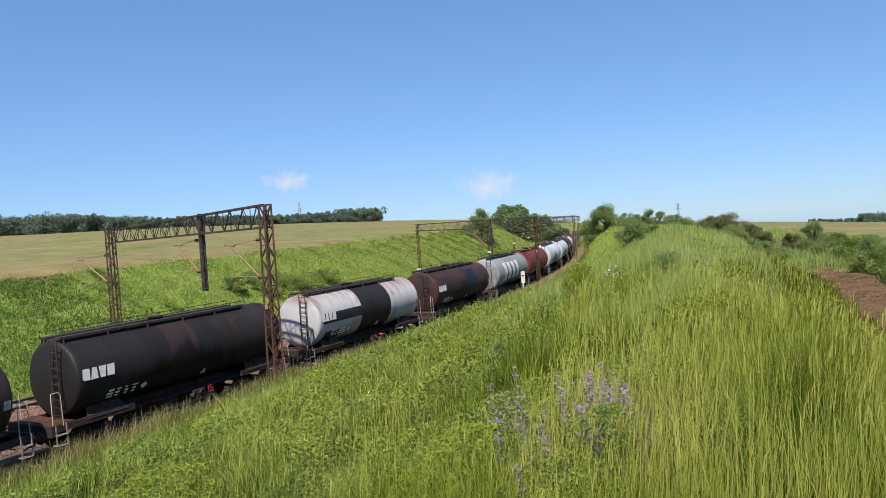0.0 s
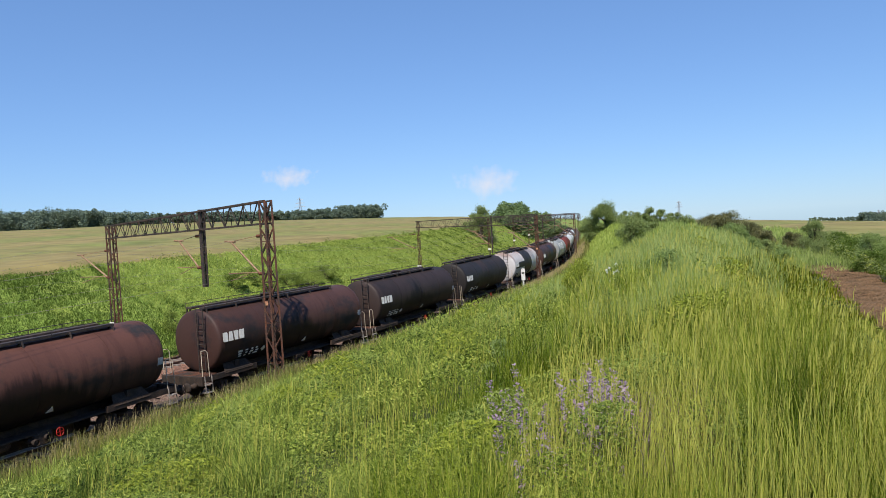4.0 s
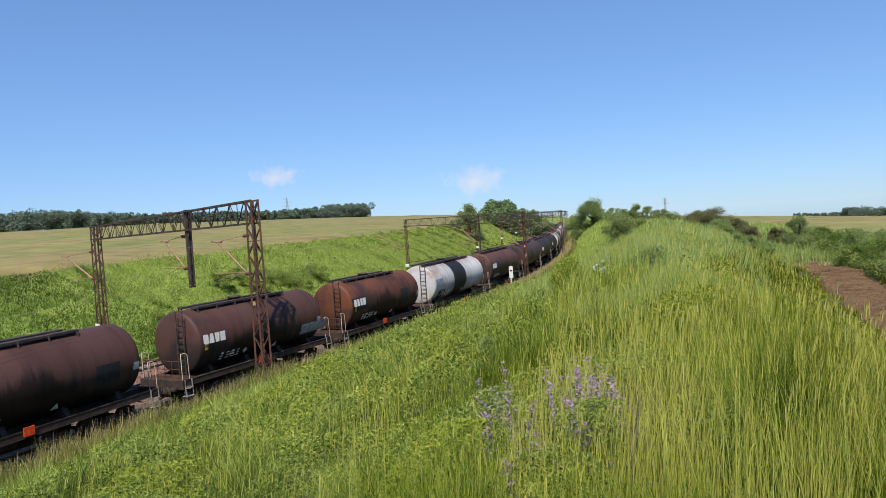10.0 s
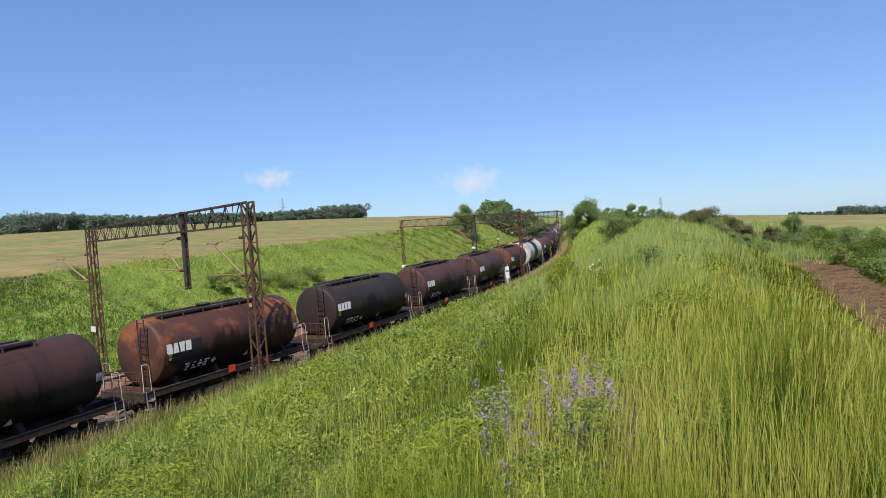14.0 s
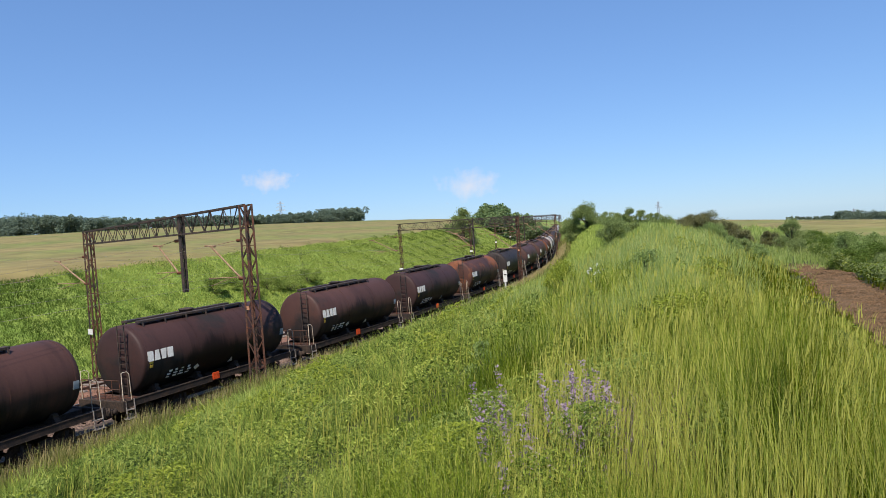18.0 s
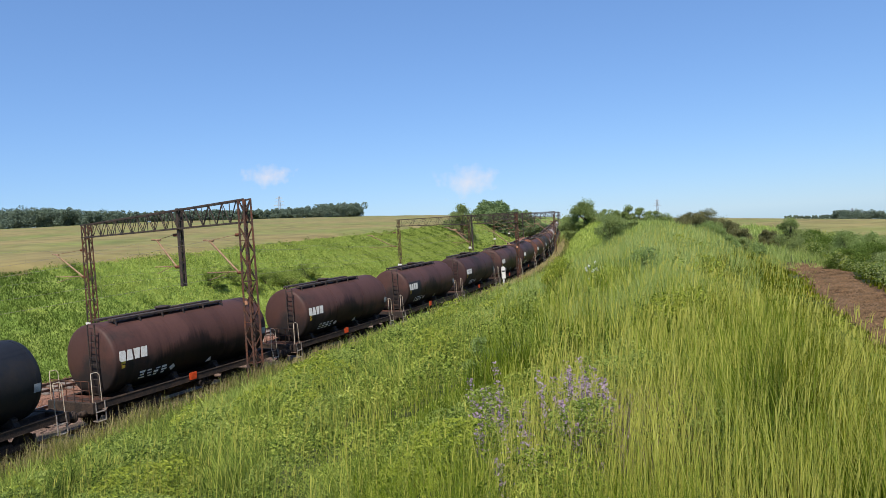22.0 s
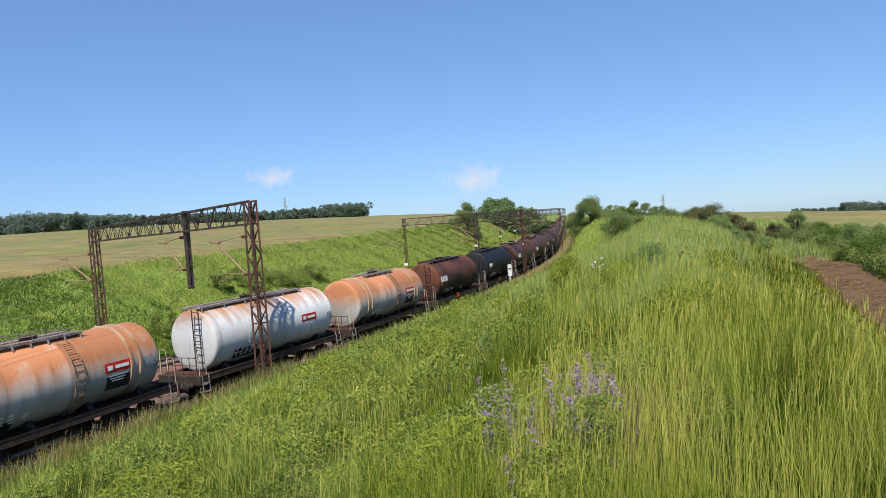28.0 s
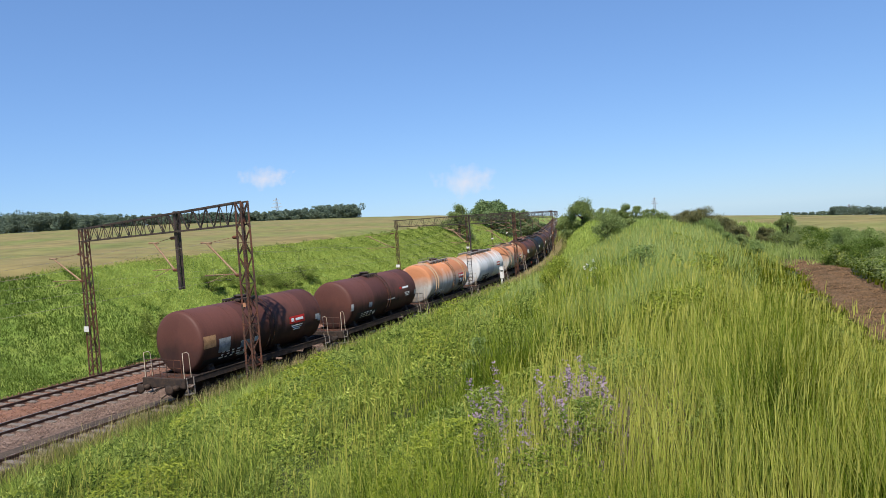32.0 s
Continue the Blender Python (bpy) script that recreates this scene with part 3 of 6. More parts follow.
def build_wires():
    """Contact wire and catenary over each wired line, sagging between the portals."""
    for off, name in ((0.0, "near"), (5.3, "middle"), (14.8, "far")):
        wire, cat = [], []
        stops = [(-44.0, 0, 8.9)] + PORTALS
        for (s0, _, h0), (s1, _, h1) in zip(stops[:-1], stops[1:]):
            for i in range(12):
                t = i / 12
                x0, y0, _ = line(s0, off)
                x1, y1, _ = line(s1, off)
                x, y = float(x0 + (x1 - x0) * t), float(y0 + (y1 - y0) * t)
                z0, z1 = float(rail_z(s0)) + h0, float(rail_z(s1)) + h1
                z = z0 + (z1 - z0) * t
                wire.append((x, y, z - 3.72))
                cat.append((x, y, z - 1.80 - 0.9 * 4 * t * (1 - t)))
        w = part("contact_wire", Shape().tube(wire, 0.0055, 5), M_wire)
        tagged(w, "thin copper contact wire strung along the %s line" % name, "overhead wire", group="overhead wires")
        c = part("catenary_wire", Shape().tube(cat, 0.0055, 5), M_wire)
        tagged(c, "thin sagging catenary wire above the %s line" % name, "overhead wire", group="overhead wires")
        drop = Shape()
        for i in range(2, len(cat) - 2, 2):
            drop.tube([cat[i], wire[i]], 0.0025, 4)
        part("dropper_wires", drop, M_wire, c)


build_wires()


# ================= the train =================
def tank_mat(name, base, patch, rough=0.55, bands=(), top=None, amount=0.5, streak=0.35, top_edge=0.35, spill=0.72, soot=0.0, ragged=2.2):
    """Tank paint: patches, drip streaks round the barrel, painted bands along it and, where given, a rust-stained upper part."""
    m = bpy.data.materials.new(name)
    m.use_nodes = True
    nt = m.node_tree
    n, ln = nt.nodes, nt.links
    b = n["Principled BSDF"]
    b.inputs["Specular IOR Level"].default_value = 0.28
    tc = n.new("ShaderNodeTexCoord")
    sep = n.new("ShaderNodeSeparateXYZ")
    ln.new(tc.outputs["Object"], sep.inputs[0])

    def math_node(op, a, c=None, d=None):
        k = n.new("ShaderNodeMath")
        k.operation = op
        for i, q in enumerate((a, c, d)):
            if q is None:
                continue
            if isinstance(q, (int, float)):
                k.inputs[i].default_value = q
            else:
                ln.new(q, k.inputs[i])
        return k.outputs[0]

    def noise_tex(scale, detail, stretch, off):
        mp = n.new("ShaderNodeMapping")
        mp.inputs["Scale"].default_value = stretch
        mp.inputs["Location"].default_value = (off, off * 0.7, off * 1.3)
        ln.new(tc.outputs["Object"], mp.inputs[0])
        t = n.new("ShaderNodeTexNoise")
        t.inputs["Scale"].default_value, t.inputs["Detail"].default_value, t.inputs["Roughness"].default_value = scale, detail, 0.62
        ln.new(mp.outputs[0], t.inputs["Vector"])
        return t.outputs[0]

    def mix(fac, a, c):
        k = n.new("ShaderNodeMix")
        k.data_type = "RGBA"
        for sock, q in (("Factor", fac), ("A", a), ("B", c)):
            if isinstance(q, tuple):
                k.inputs[sock].default_value = (*q, 1)
            elif isinstance(q, (int, float)):
                k.inputs[sock].default_value = q
            else:
                ln.new(q, k.inputs[sock])
        return k.outputs["Result"]

    def ramp(v, lo, hi):
        k = n.new("ShaderNodeMapRange")
        k.inputs["From Min"].default_value, k.inputs["From Max"].default_value = lo, hi
        ln.new(v, k.inputs[0])
        return k.outputs[0]
    off = (sum(ord(c) for c in name) % 97) * 1.7
    col = base
    patches = noise_tex(0.55, 7, (0.8, 1, 1), off)
    strk = noise_tex(2.2, 4, (1.0, 0.18, 0.12), off + 5)
    fine = noise_tex(14, 4, (1, 1, 1), off + 9)
    lo = 0.66 - 0.3 * amount
    col = mix(ramp(patches, lo, lo + 0.12), base, patch)
    plate = n.new("ShaderNodeTexWhiteNoise")
    plate.noise_dimensions = "1D"
    ln.new(math_node("FLOOR", math_node("MULTIPLY_ADD", sep.outputs[0], 0.42, off)), plate.inputs["W"])
    plates = math_node("MULTIPLY_ADD", plate.outputs["Value"], 0.36, 0.80)
    if top is not None:
        edge = math_node("ADD", sep.outputs[2], math_node("MULTIPLY", math_node("SUBTRACT", strk, 0.5), ragged))
        f = math_node("MULTIPLY", ramp(edge, top_edge - 0.35, top_edge + 0.55), ramp(noise_tex(0.9, 5, (1, 1, 1), off + 3), 0.10, 0.42))
        col = mix(f, col, top)
    for x0, x1, c in bands:
        inside = math_node("MULTIPLY", math_node("GREATER_THAN", sep.outputs[0], x0), math_node("LESS_THAN", sep.outputs[0], x1))
        col = mix(inside, col, c)
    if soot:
        # spilt product, sooty grime and painted-in shade, thickest on lower plates, ragged upper edge
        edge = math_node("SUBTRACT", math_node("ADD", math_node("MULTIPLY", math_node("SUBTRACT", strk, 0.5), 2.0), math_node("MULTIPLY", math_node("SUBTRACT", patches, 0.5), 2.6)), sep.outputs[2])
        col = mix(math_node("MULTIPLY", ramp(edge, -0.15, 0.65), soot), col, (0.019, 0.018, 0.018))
    dark = ramp(strk, 0.5, 0.75)
    k = n.new("ShaderNodeVectorMath")
    k.operation = "SCALE"
    if isinstance(col, tuple):
        k.inputs[0].default_value = col
    else:
        ln.new(col, k.inputs[0])
    v = math_node("SUBTRACT", math_node("ADD", 1.0 - 0.18, math_node("MULTIPLY", fine, 0.36)), math_node("MULTIPLY", dark, streak))
    v = math_node("MULTIPLY", v, plates)
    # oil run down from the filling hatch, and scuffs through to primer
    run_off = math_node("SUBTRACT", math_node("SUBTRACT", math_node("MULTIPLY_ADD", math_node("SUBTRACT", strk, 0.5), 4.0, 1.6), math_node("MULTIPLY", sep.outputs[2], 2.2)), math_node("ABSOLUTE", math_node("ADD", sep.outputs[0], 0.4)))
    v = math_node("MULTIPLY", v, math_node("SUBTRACT", 1.0, math_node("MULTIPLY", ramp(run_off, 0.0, 0.9), spill)))
    ln.new(v, k.inputs["Scale"])
    ln.new(k.outputs[0], b.inputs["Base Color"])
    ln.new(math_node("ADD", rough - 0.1, math_node("MULTIPLY", patches, 0.3)), b.inputs["Roughness"])
    bp = n.new("ShaderNodeBump")
    bp.inputs["Strength"].default_value, bp.inputs["Distance"].default_value = 0.25, 0.01
    ln.new(fine, bp.inputs["Height"])
    ln.new(bp.outputs[0], b.inputs["Normal"])
    return m


TANK_R, TANK_Z = 1.45, 2.68


def tank_shape(x0, x1, r=TANK_R):
    """A barrel with dished heads."""
    prof = [(x0, 0.01), (x0 + 0.03, r * 0.35), (x0 + 0.08, r * 0.62), (x0 + 0.13, r * 0.82), (x0 + 0.17, r * 0.93), (x0 + 0.21, r * 0.975), (x0 + 0.27, r * 0.994), (x0 + 0.40, r)]
    n = 8
    mid = [(x0 + 0.4 + (x1 - x0 - 0.8) * k / n, r) for k in range(1, n)]
    prof = prof + mid + [(x1 - (a - x0), q) for a, q in prof[::-1]]
    return Shape().turned(prof, 40, "x")


def bogie_meshes():
    fr = Shape()
    for sy in (-1.0, 1.0):
        fr.box((0, sy, 0.52), (2.3, 0.09, 0.22), bevel=0.03)
        for sx in (-0.9, 0.9):
            fr.box((sx, sy, 0.48), (0.46, 0.16, 0.34), bevel=0.05)
            for q in (-0.14, 0.14):
                fr.turned([(-0.14, 0.06), (0.14, 0.06)], 8, "z", (sx + q, sy * 1.07, 0.70))
    fr.box((0, 0, 0.62), (0.5, 2.1, 0.26), bevel=0.04)
    fr.turned([(0, 0.3), (0.16, 0.28)], 14, "z", (0, 0, 0.74))
    wh = Shape()
    for sy in (-0.75, 0.75):
        d = 1 if sy > 0 else -1
        prof = [(sy - d * 0.10, 0.02), (sy - d * 0.10, 0.46), (sy - d * 0.06, 0.48), (sy - d * 0.05, 0.455), (sy + d * 0.045, 0.45), (sy + d * 0.045, 0.36), (sy + d * 0.0, 0.30), (sy + d * 0.02, 0.12), (sy + d * 0.05, 0.02)]
        wh.turned(prof, 22, "y")
    wh.turned([(-0.98, 0.075), (0.98, 0.075)], 10, "y")
    return fr.mesh("bogie", M_under), wh.mesh("wheelset", M_under)


BOGIE, WHEELSET = bogie_meshes()
BUFFER = Shape().turned([(0, 0.02), (0, 0.12), (0.28, 0.12), (0.28, 0.09), (0.50, 0.085), (0.52, 0.22), (0.56, 0.225), (0.58, 0.12), (0.585, 0.01)], 14, "x").mesh("buffer", M_under)
COUPLER = Shape().bar((0, 0, 0), (0.5, 0, -0.04), 0.07).tube([(0.30, -0.05, -0.02), (0.5, -0.07, -0.08), (0.62, 0, -0.16), (0.5, 0.07, -0.08), (0.30, 0.05, -0.02)], 0.025).tube([(0, 0.3, -0.1), (0.2, 0.32, -0.3), (0.45, 0.25, -0.42)], 0.03).mesh("coupling", M_under)
HANDRAIL = Shape().tube([(0, 0, 0), (0.0, 0, 1.15), (0.05, 0.05, 1.2), (0.30, 0.05, 1.2), (0.36, 0, 1.10), (0.40, 0, 0)], 0.016, 6).mesh("handrail", M_handrail)
STEP = Shape().box((0, 0, 0), (0.42, 0.28, 0.03), bevel=0.008).bar((-0.2, -0.1, 0), (-0.2, -0.06, 0.75), 0.035).bar((0.2, -0.1, 0), (0.2, -0.06, 0.75), 0.035).box((0, -0.02, 0.36), (0.42, 0.22, 0.03), bevel=0.008).mesh("step", M_step)
RED_WHEEL = Shape().turned([(-0.012, 0.15), (0.0, 0.165), (0.012, 0.15), (0.0, 0.135), (-0.012, 0.15)], 16, "y").bar((-0.15, 0, 0), (0.15, 0, 0), 0.02).bar((0, 0, -0.15), (0, 0, 0.15), 0.02).mesh("brake_wheel", M_red)
AIR_TANK = Shape().turned([(-0.45, 0.01), (-0.42, 0.12), (-0.36, 0.17), (0.36, 0.17), (0.42, 0.12), (0.45, 0.01)], 16, "x").mesh("air_reservoir", M_under)
HAZARD = Shape().box((0, 0, 0), (0.42, 0.03, 0.32), bevel=0.008).mesh("hazard_plate", M_orange)
def logo_shape(pts):
    """A flat plain shape, 12 mm thick."""
    n = len(pts)
    vs = [(x, -0.006, z) for x, z in pts] + [(x, 0.006, z) for x, z in pts]
    return Shape().add(vs, [tuple(range(n)), tuple(range(n, 2 * n))[::-1]] + [(k, n + k, n + (k + 1) % n, (k + 1) % n) for k in range(n)]).mesh("logo_block", M_white)


BLOCKS = [logo_shape(q) for q in (
    [(-0.16, -0.15), (-0.11, -0.21), (0.13, -0.21), (0.16, 0.15), (0.12, 0.21), (-0.12, 0.21)],
    [(-0.17, -0.21), (0.13, -0.21), (0.11, 0.21), (-0.07, 0.21)],
    [(-0.12, -0.21), (0.08, -0.21), (0.17, 0.21), (-0.14, 0.21)],
    [(-0.17, -0.21), (0.13, -0.21), (0.18, 0.21), (-0.12, 0.21)])]
GRATE = Shape()
for i in range(9):
    GRATE.box((-0.44 + 0.11 * i, 0, 0), (0.07, 2.3, 0.035))
GRATE = GRATE.mesh("platform_slats", M_rustred)
LADDER = Shape()
for sx in (-0.2, 0.2):
    LADDER.bar((sx, 0, 0), (sx, 0, 2.9), 0.04)
for i in range(10):
    LADDER.bar((-0.2, 0, 0.15 + 0.29 * i), (0.2, 0, 0.15 + 0.29 * i), 0.025)


def side_point(ang, r=TANK_R + 0.012):
    """Offset and height on the barrel, ang degrees below the horizontal on the side of the near bank."""
    a = radians(ang)
    return -r * math.cos(a), TANK_Z - r * math.sin(a)


def curved_panel(x0, x1, a0, a1, r=TANK_R + 0.006, side=-1):
    """A painted panel that follows the barrel, from a0 to a1 degrees below the horizontal."""
    n = max(2, math.ceil((a1 - a0) / 4))
    sh = Shape()
    vs = []
    for rr in (r, r + 0.008):
        for k in range(n + 1):
            a = radians(a0 + (a1 - a0) * k / n)
            for x in (x0, x1):
                vs.append((x, side * rr * math.cos(a), TANK_Z - rr * math.sin(a)))
    m = 2 * (n + 1)
    fs = [(2 * k + m, 2 * k + 1 + m, 2 * k + 3 + m, 2 * k + 2 + m) for k in range(n)]
    fs += [(0, m, m + 2 * n, 2 * n), (1, 1 + 2 * n, m + 1 + 2 * n, m + 1)] + [(0, 1, m + 1, m), (2 * n, m + 2 * n, m + 1 + 2 * n, 2 * n + 1)]
    return sh.add(vs, fs)


def ring(x, w=0.09, r=TANK_R, t=0.03):
    return Shape().turned([(x - w / 2, r - 0.01), (x - w / 2, r + t), (x + w / 2, r + t), (x + w / 2, r - 0.01)], 40, "x", (0, 0, 0), False)


MESHES = {}


def shared(key, make):
    if key not in MESHES:
        MESHES[key] = make()
    return MESHES[key]


def tank_wagon(kind, paint, label, logo="white", extra=()):
    """One four-axle tank wagon; +x is the way that it runs, z = 0 the rail top. kind: long (frameless), framed, ribbed or plain."""
    length = 14.2 if kind == "long" else 12.15
    half = length / 2
    th = new("tank_wagon")
    tagged(th, label, "tank wagon", group="tank wagons of the train")
    t0, t1 = -half + 1.42, half - {"long": 1.15, "framed": 1.45, "ribbed": 1.50, "plain": 1.30}[kind]
    # barrel
    tank = part("tank", shared(("tank", kind), lambda: tank_shape(t0, t1).mesh("tank", M_black)), None, th, m=pose(0, 0, TANK_Z))
    tank.material_slots[0].link = "OBJECT"
    tank.material_slots[0].material = paint
    seams = {"long": [t0 + 0.45, t0 + 3.0, t0 + 5.9, t0 + 8.9, t1 - 0.45], "framed": [t0 + 0.42, t0 + 3.2, t0 + 6.3, t1 - 0.42], "plain": [t0 + 0.42, t0 + 2.4, t0 + 4.9, t0 + 7.4, t1 - 0.42], "ribbed": [t0 + 0.42, t1 - 0.42]}[kind]
    for x in seams:
        k = part("weld_seam", shared(("seam", round(x, 3)), lambda: ring(x, 0.05, TANK_R, 0.008).mesh("weld_seam", M_black)), None, tank)
        k.material_slots[0].link = "OBJECT"
        k.material_slots[0].material = paint
    if kind == "ribbed":
        for x in (t0 + 1.2, t0 + 1.65, t1 - 1.65, t1 - 1.2):
            k = part("stiffening_ring", shared(("rib", round(x, 3)), lambda: ring(x, 0.09, TANK_R, 0.07).mesh("stiffening_ring", M_black)), None, tank)
            k.material_slots[0].link = "OBJECT"
            k.material_slots[0].material = PAINT_RIB
    # walkway and manhole on top
    zt = TANK_Z + TANK_R
    w0, w1 = (t0 + 0.2, t1 - 1.8) if kind in ("long", "plain") else (t0 + 0.9, t1 - 2.2)
    if kind == "ribbed":
        w0, w1 = t0 + 2.6, t1 - 3.0
    bare = paint is P["plum"]
    if bare:
        w0, w1 = -0.9, 0.5
    light = paint in (P["orange_top"], P["white_rust"])

    def walkway():
        sh = Shape()
        for y in (-0.42, 0.42):
            sh.box(((w0 + w1) / 2, y, zt + 0.06), (w1 - w0, 0.32, 0.10), bevel=0.01)
            for k in range(6):
                x = w0 + 0.1 + (w1 - w0 - 0.2) * k / 5
                sh.bar((x, y, zt - 0.10), (x, y, zt + 0.1), 0.06)
                sh.bar((x, y * 1.35, zt + 0.1), (x, y * 1.55, zt - 0.2), 0.05)
        return sh.mesh("walkway", M_step if light else M_darksteel)
    part("walkway", shared(("walk", kind, bare, light), walkway), None, th, "steel walkway along the tank top")

    def rails():
        sh = Shape()
        for y in (-0.60, 0.60):
            sh.tube([(w0, y, zt + 0.1), (w0, y, zt + 0.28), (w1, y, zt + 0.28), (w1, y, zt + 0.1)], 0.016, 5)
            for k in range(1, 7):
                x = w0 + (w1 - w0) * k / 7
                sh.tube([(x, y, zt + 0.1), (x, y, zt + 0.28)], 0.012, 5)
        return sh.mesh("walkway_rail", M_step if light else M_darksteel)
    if kind in ("long", "ribbed"):
        part("walkway_rail", shared(("wrail", kind), rails), None, th)
    part("manhole", shared(("man", kind, bare), lambda: Shape().turned([(0, 0.30), (0.22, 0.30), (0.22, 0.34), (0.27, 0.34), (0.30, 0.2), (0.31, 0.01)], 18, "z", ((w0 + w1) / 2, 0, zt - 0.04)).mesh("manhole", M_darksteel)), None, th, "lidded filling hatch")
    # frame
    if kind == "long":
        def stub(sx):
            sh = Shape()
            xo = sx * (half - 0.62)
            xi = sx * (half - 4.1)
            for y in (-1.15, 1.15):
                sh.bar((xo, y, 1.12), (xi, y, 1.12), 0.10, 0.24)
            sh.box((xo, 0, 1.08), (0.14, 2.5, 0.42), bevel=0.02)
            sh.box(((xo + xi) / 2, 0, 1.02), (abs(xo - xi), 0.5, 0.3))
            xc = sx * (half - 2.9)
            for y in (-1.0, 1.0):
                sh.add([(xc - 0.9, y * 1.2, 1.2), (xc + 0.9, y * 1.2, 1.2), (xc + 0.7, y * 0.85, 1.62), (xc - 0.7, y * 0.85, 1.62), (xc - 0.9, y * 1.2 - 0.02, 1.16), (xc + 0.9, y * 1.2 - 0.02, 1.16)], [(0, 1, 2, 3), (4, 5, 1, 0)])
            sh.box((xc, 0, 1.35), (0.3, 2.2, 0.5))
            return sh.mesh("stub_frame", M_under)
        for sx in (-1, 1):
            part("stub_frame", shared(("stub", sx), lambda: stub(sx)), None, th, "grimy end frame with saddle")
    else:
        def sill(y):
            return Shape().box((0, y, 1.13), (length - 1.24, 0.09, 0.27), bevel=0.012).box((0, y * 0.97, 1.255), (length - 1.24, 0.2, 0.02)).box((0, y * 0.97, 1.005), (length - 1.24, 0.2, 0.02)).mesh("side_sill", M_under)
        for y in (-1.22, 1.22):
            part("side_sill", shared(("sill", y), lambda: sill(y)), None, th)
        for sx in (-1, 1):
            part("headstock", shared(("head", sx), lambda: Shape().box((sx * (half - 0.62), 0, 1.08), (0.14, 2.6, 0.42), bevel=0.02).mesh("headstock", M_under)), None, th)
        for x in (-half + 2.5, -1.2, 1.2, half - 2.5):
            part("saddle", shared(("saddle", round(x, 2)), lambda: Shape().box((x, 0, 1.38), (0.24, 2.1, 0.34), bevel=0.02).bar((x, -1.2, 1.2), (x, -0.85, 1.66), 0.22, 0.03).bar((x, 1.2, 1.2), (x, 0.85, 1.66), 0.22, 0.03).mesh("saddle", M_under)), None, th)
    # sill plus filler plates, added to keep the gap below the barrel dark
    part("centre_sill", shared(("deck", kind), lambda: Shape().box((0, 0, 1.08), (length - 1.3, 0.5, 0.34), bevel=0.02).box((0, -0.72, 1.02), (length - 2.0, 0.66, 0.05)).box((0, 0.72, 1.02), (length - 2.0, 0.66, 0.05)).box((0, 0.3, 0.62), (length * 0.34, 0.9, 0.5), bevel=0.08).mesh("centre_sill", M_under)), None, th)
    # running gear
    for sx in (-1, 1):
        bg_ = part("bogie", BOGIE, None, th, m=pose(sx * (half - 2.9), 0, 0))
        for q in (-0.9, 0.9):
            part("wheelset", WHEELSET, None, bg_, m=pose(q, 0, 0.455))
        for y in (-0.875, 0.875):
            part("buffer", BUFFER, None, th, m=pose(sx * (half - 0.6), y, 0.90, rz=0 if sx > 0 else 180))
        part("coupling", COUPLER, None, th, m=pose(sx * (half - 0.6), 0, 0.90, rz=0 if sx > 0 else 180))
        for y in (-1.2, 1.2):
            part("handrail", HANDRAIL, None, th, "cream-painted handrail", m=pose(sx * (half - 0.66) - (0.4 if sx > 0 else 0.0), y, 1.2))
            part("step", STEP, None, th, "pale metal step", m=pose(sx * (half - 0.9), y * 1.02, 0.55, rz=0 if y < 0 else 180))
    # rear platform with railing and ladder
    part("platform_slats", GRATE, None, th, "rust-brown slatted end platform", m=pose(-half + 1.05, 0, 1.26))
    if kind != "long":
        def railing():
            sh = Shape()
            x = -half + 0.62
            for z in (0.5, 0.85):
                sh.tube([(x, -1.1, 1.25 + z), (x, 1.1, 1.25 + z)], 0.02, 5)
            for k in range(6):
                sh.tube([(x, -1.1 + 0.44 * k, 1.25), (x, -1.1 + 0.44 * k, 2.1)], 0.017, 5)
            return sh.mesh("platform_railing", M_rustred)
        part("platform_railing", shared(("railing", kind), railing), None, th)
    lad = shared("ladder", lambda: LADDER.mesh("ladder", M_darksteel))
    if kind == "ribbed":
        sh = Shape()

        def side_ladder():
            for dx in (-0.2, 0.2):
                sh.tube([(t0 + 5.2 + dx, *side_point(70 - 12 * k, TANK_R + 0.07)) for k in range(12)], 0.022, 5)
            for k in range(16):
                p = side_point(66 - 8 * k, TANK_R + 0.07)
                sh.bar((t0 + 5.0, *p), (t0 + 5.4, *p), 0.025)
            return sh.mesh("ladder", M_bracket)
        part("ladder", shared("side_ladder", side_ladder), None, th, "curved ladder up the tank side")
    elif not bare:
        part("ladder", lad, None, th, m=pose(t0 - 0.10, -0.55, 1.28, rz=90))
    # fittings below
    part("air_reservoir", AIR_TANK, None, th, m=pose(-1.0, -0.7, 0.85))
    part("valve_box", shared("vbox", lambda: Shape().box((0, 0, 0), (0.7, 0.35, 0.4), bevel=0.03).turned([(-0.1, 0.1), (0.1, 0.1)], 10, "y", (0.1, -0.2, 0.05)).bar((-0.5, -0.1, -0.1), (0.6, -0.12, -0.1), 0.04).mesh("valve_box", M_under)), None, th, m=pose(0.4, -0.95, 0.80))
    if kind == "long":
        part("brake_wheel", RED_WHEEL, None, th, "red brake hand wheel", m=pose(0.9, -1.30, 0.92))
    part("outlet_pipe", shared("pipe", lambda: Shape().tube([(0, 1.2, 0.8), (0, 0, 0.86), (0, -1.2, 0.8)], 0.07, 8).turned([(-1.32, 0.11), (-1.2, 0.11)], 10, "y", (0, 0, 0.8)).mesh("outlet_pipe", M_under)), None, th)
    if kind == "framed":
        part("hazard_plate", HAZARD, None, th, "orange hazard plate with worn figures", m=pose(-0.45, -1.30, 1.22))
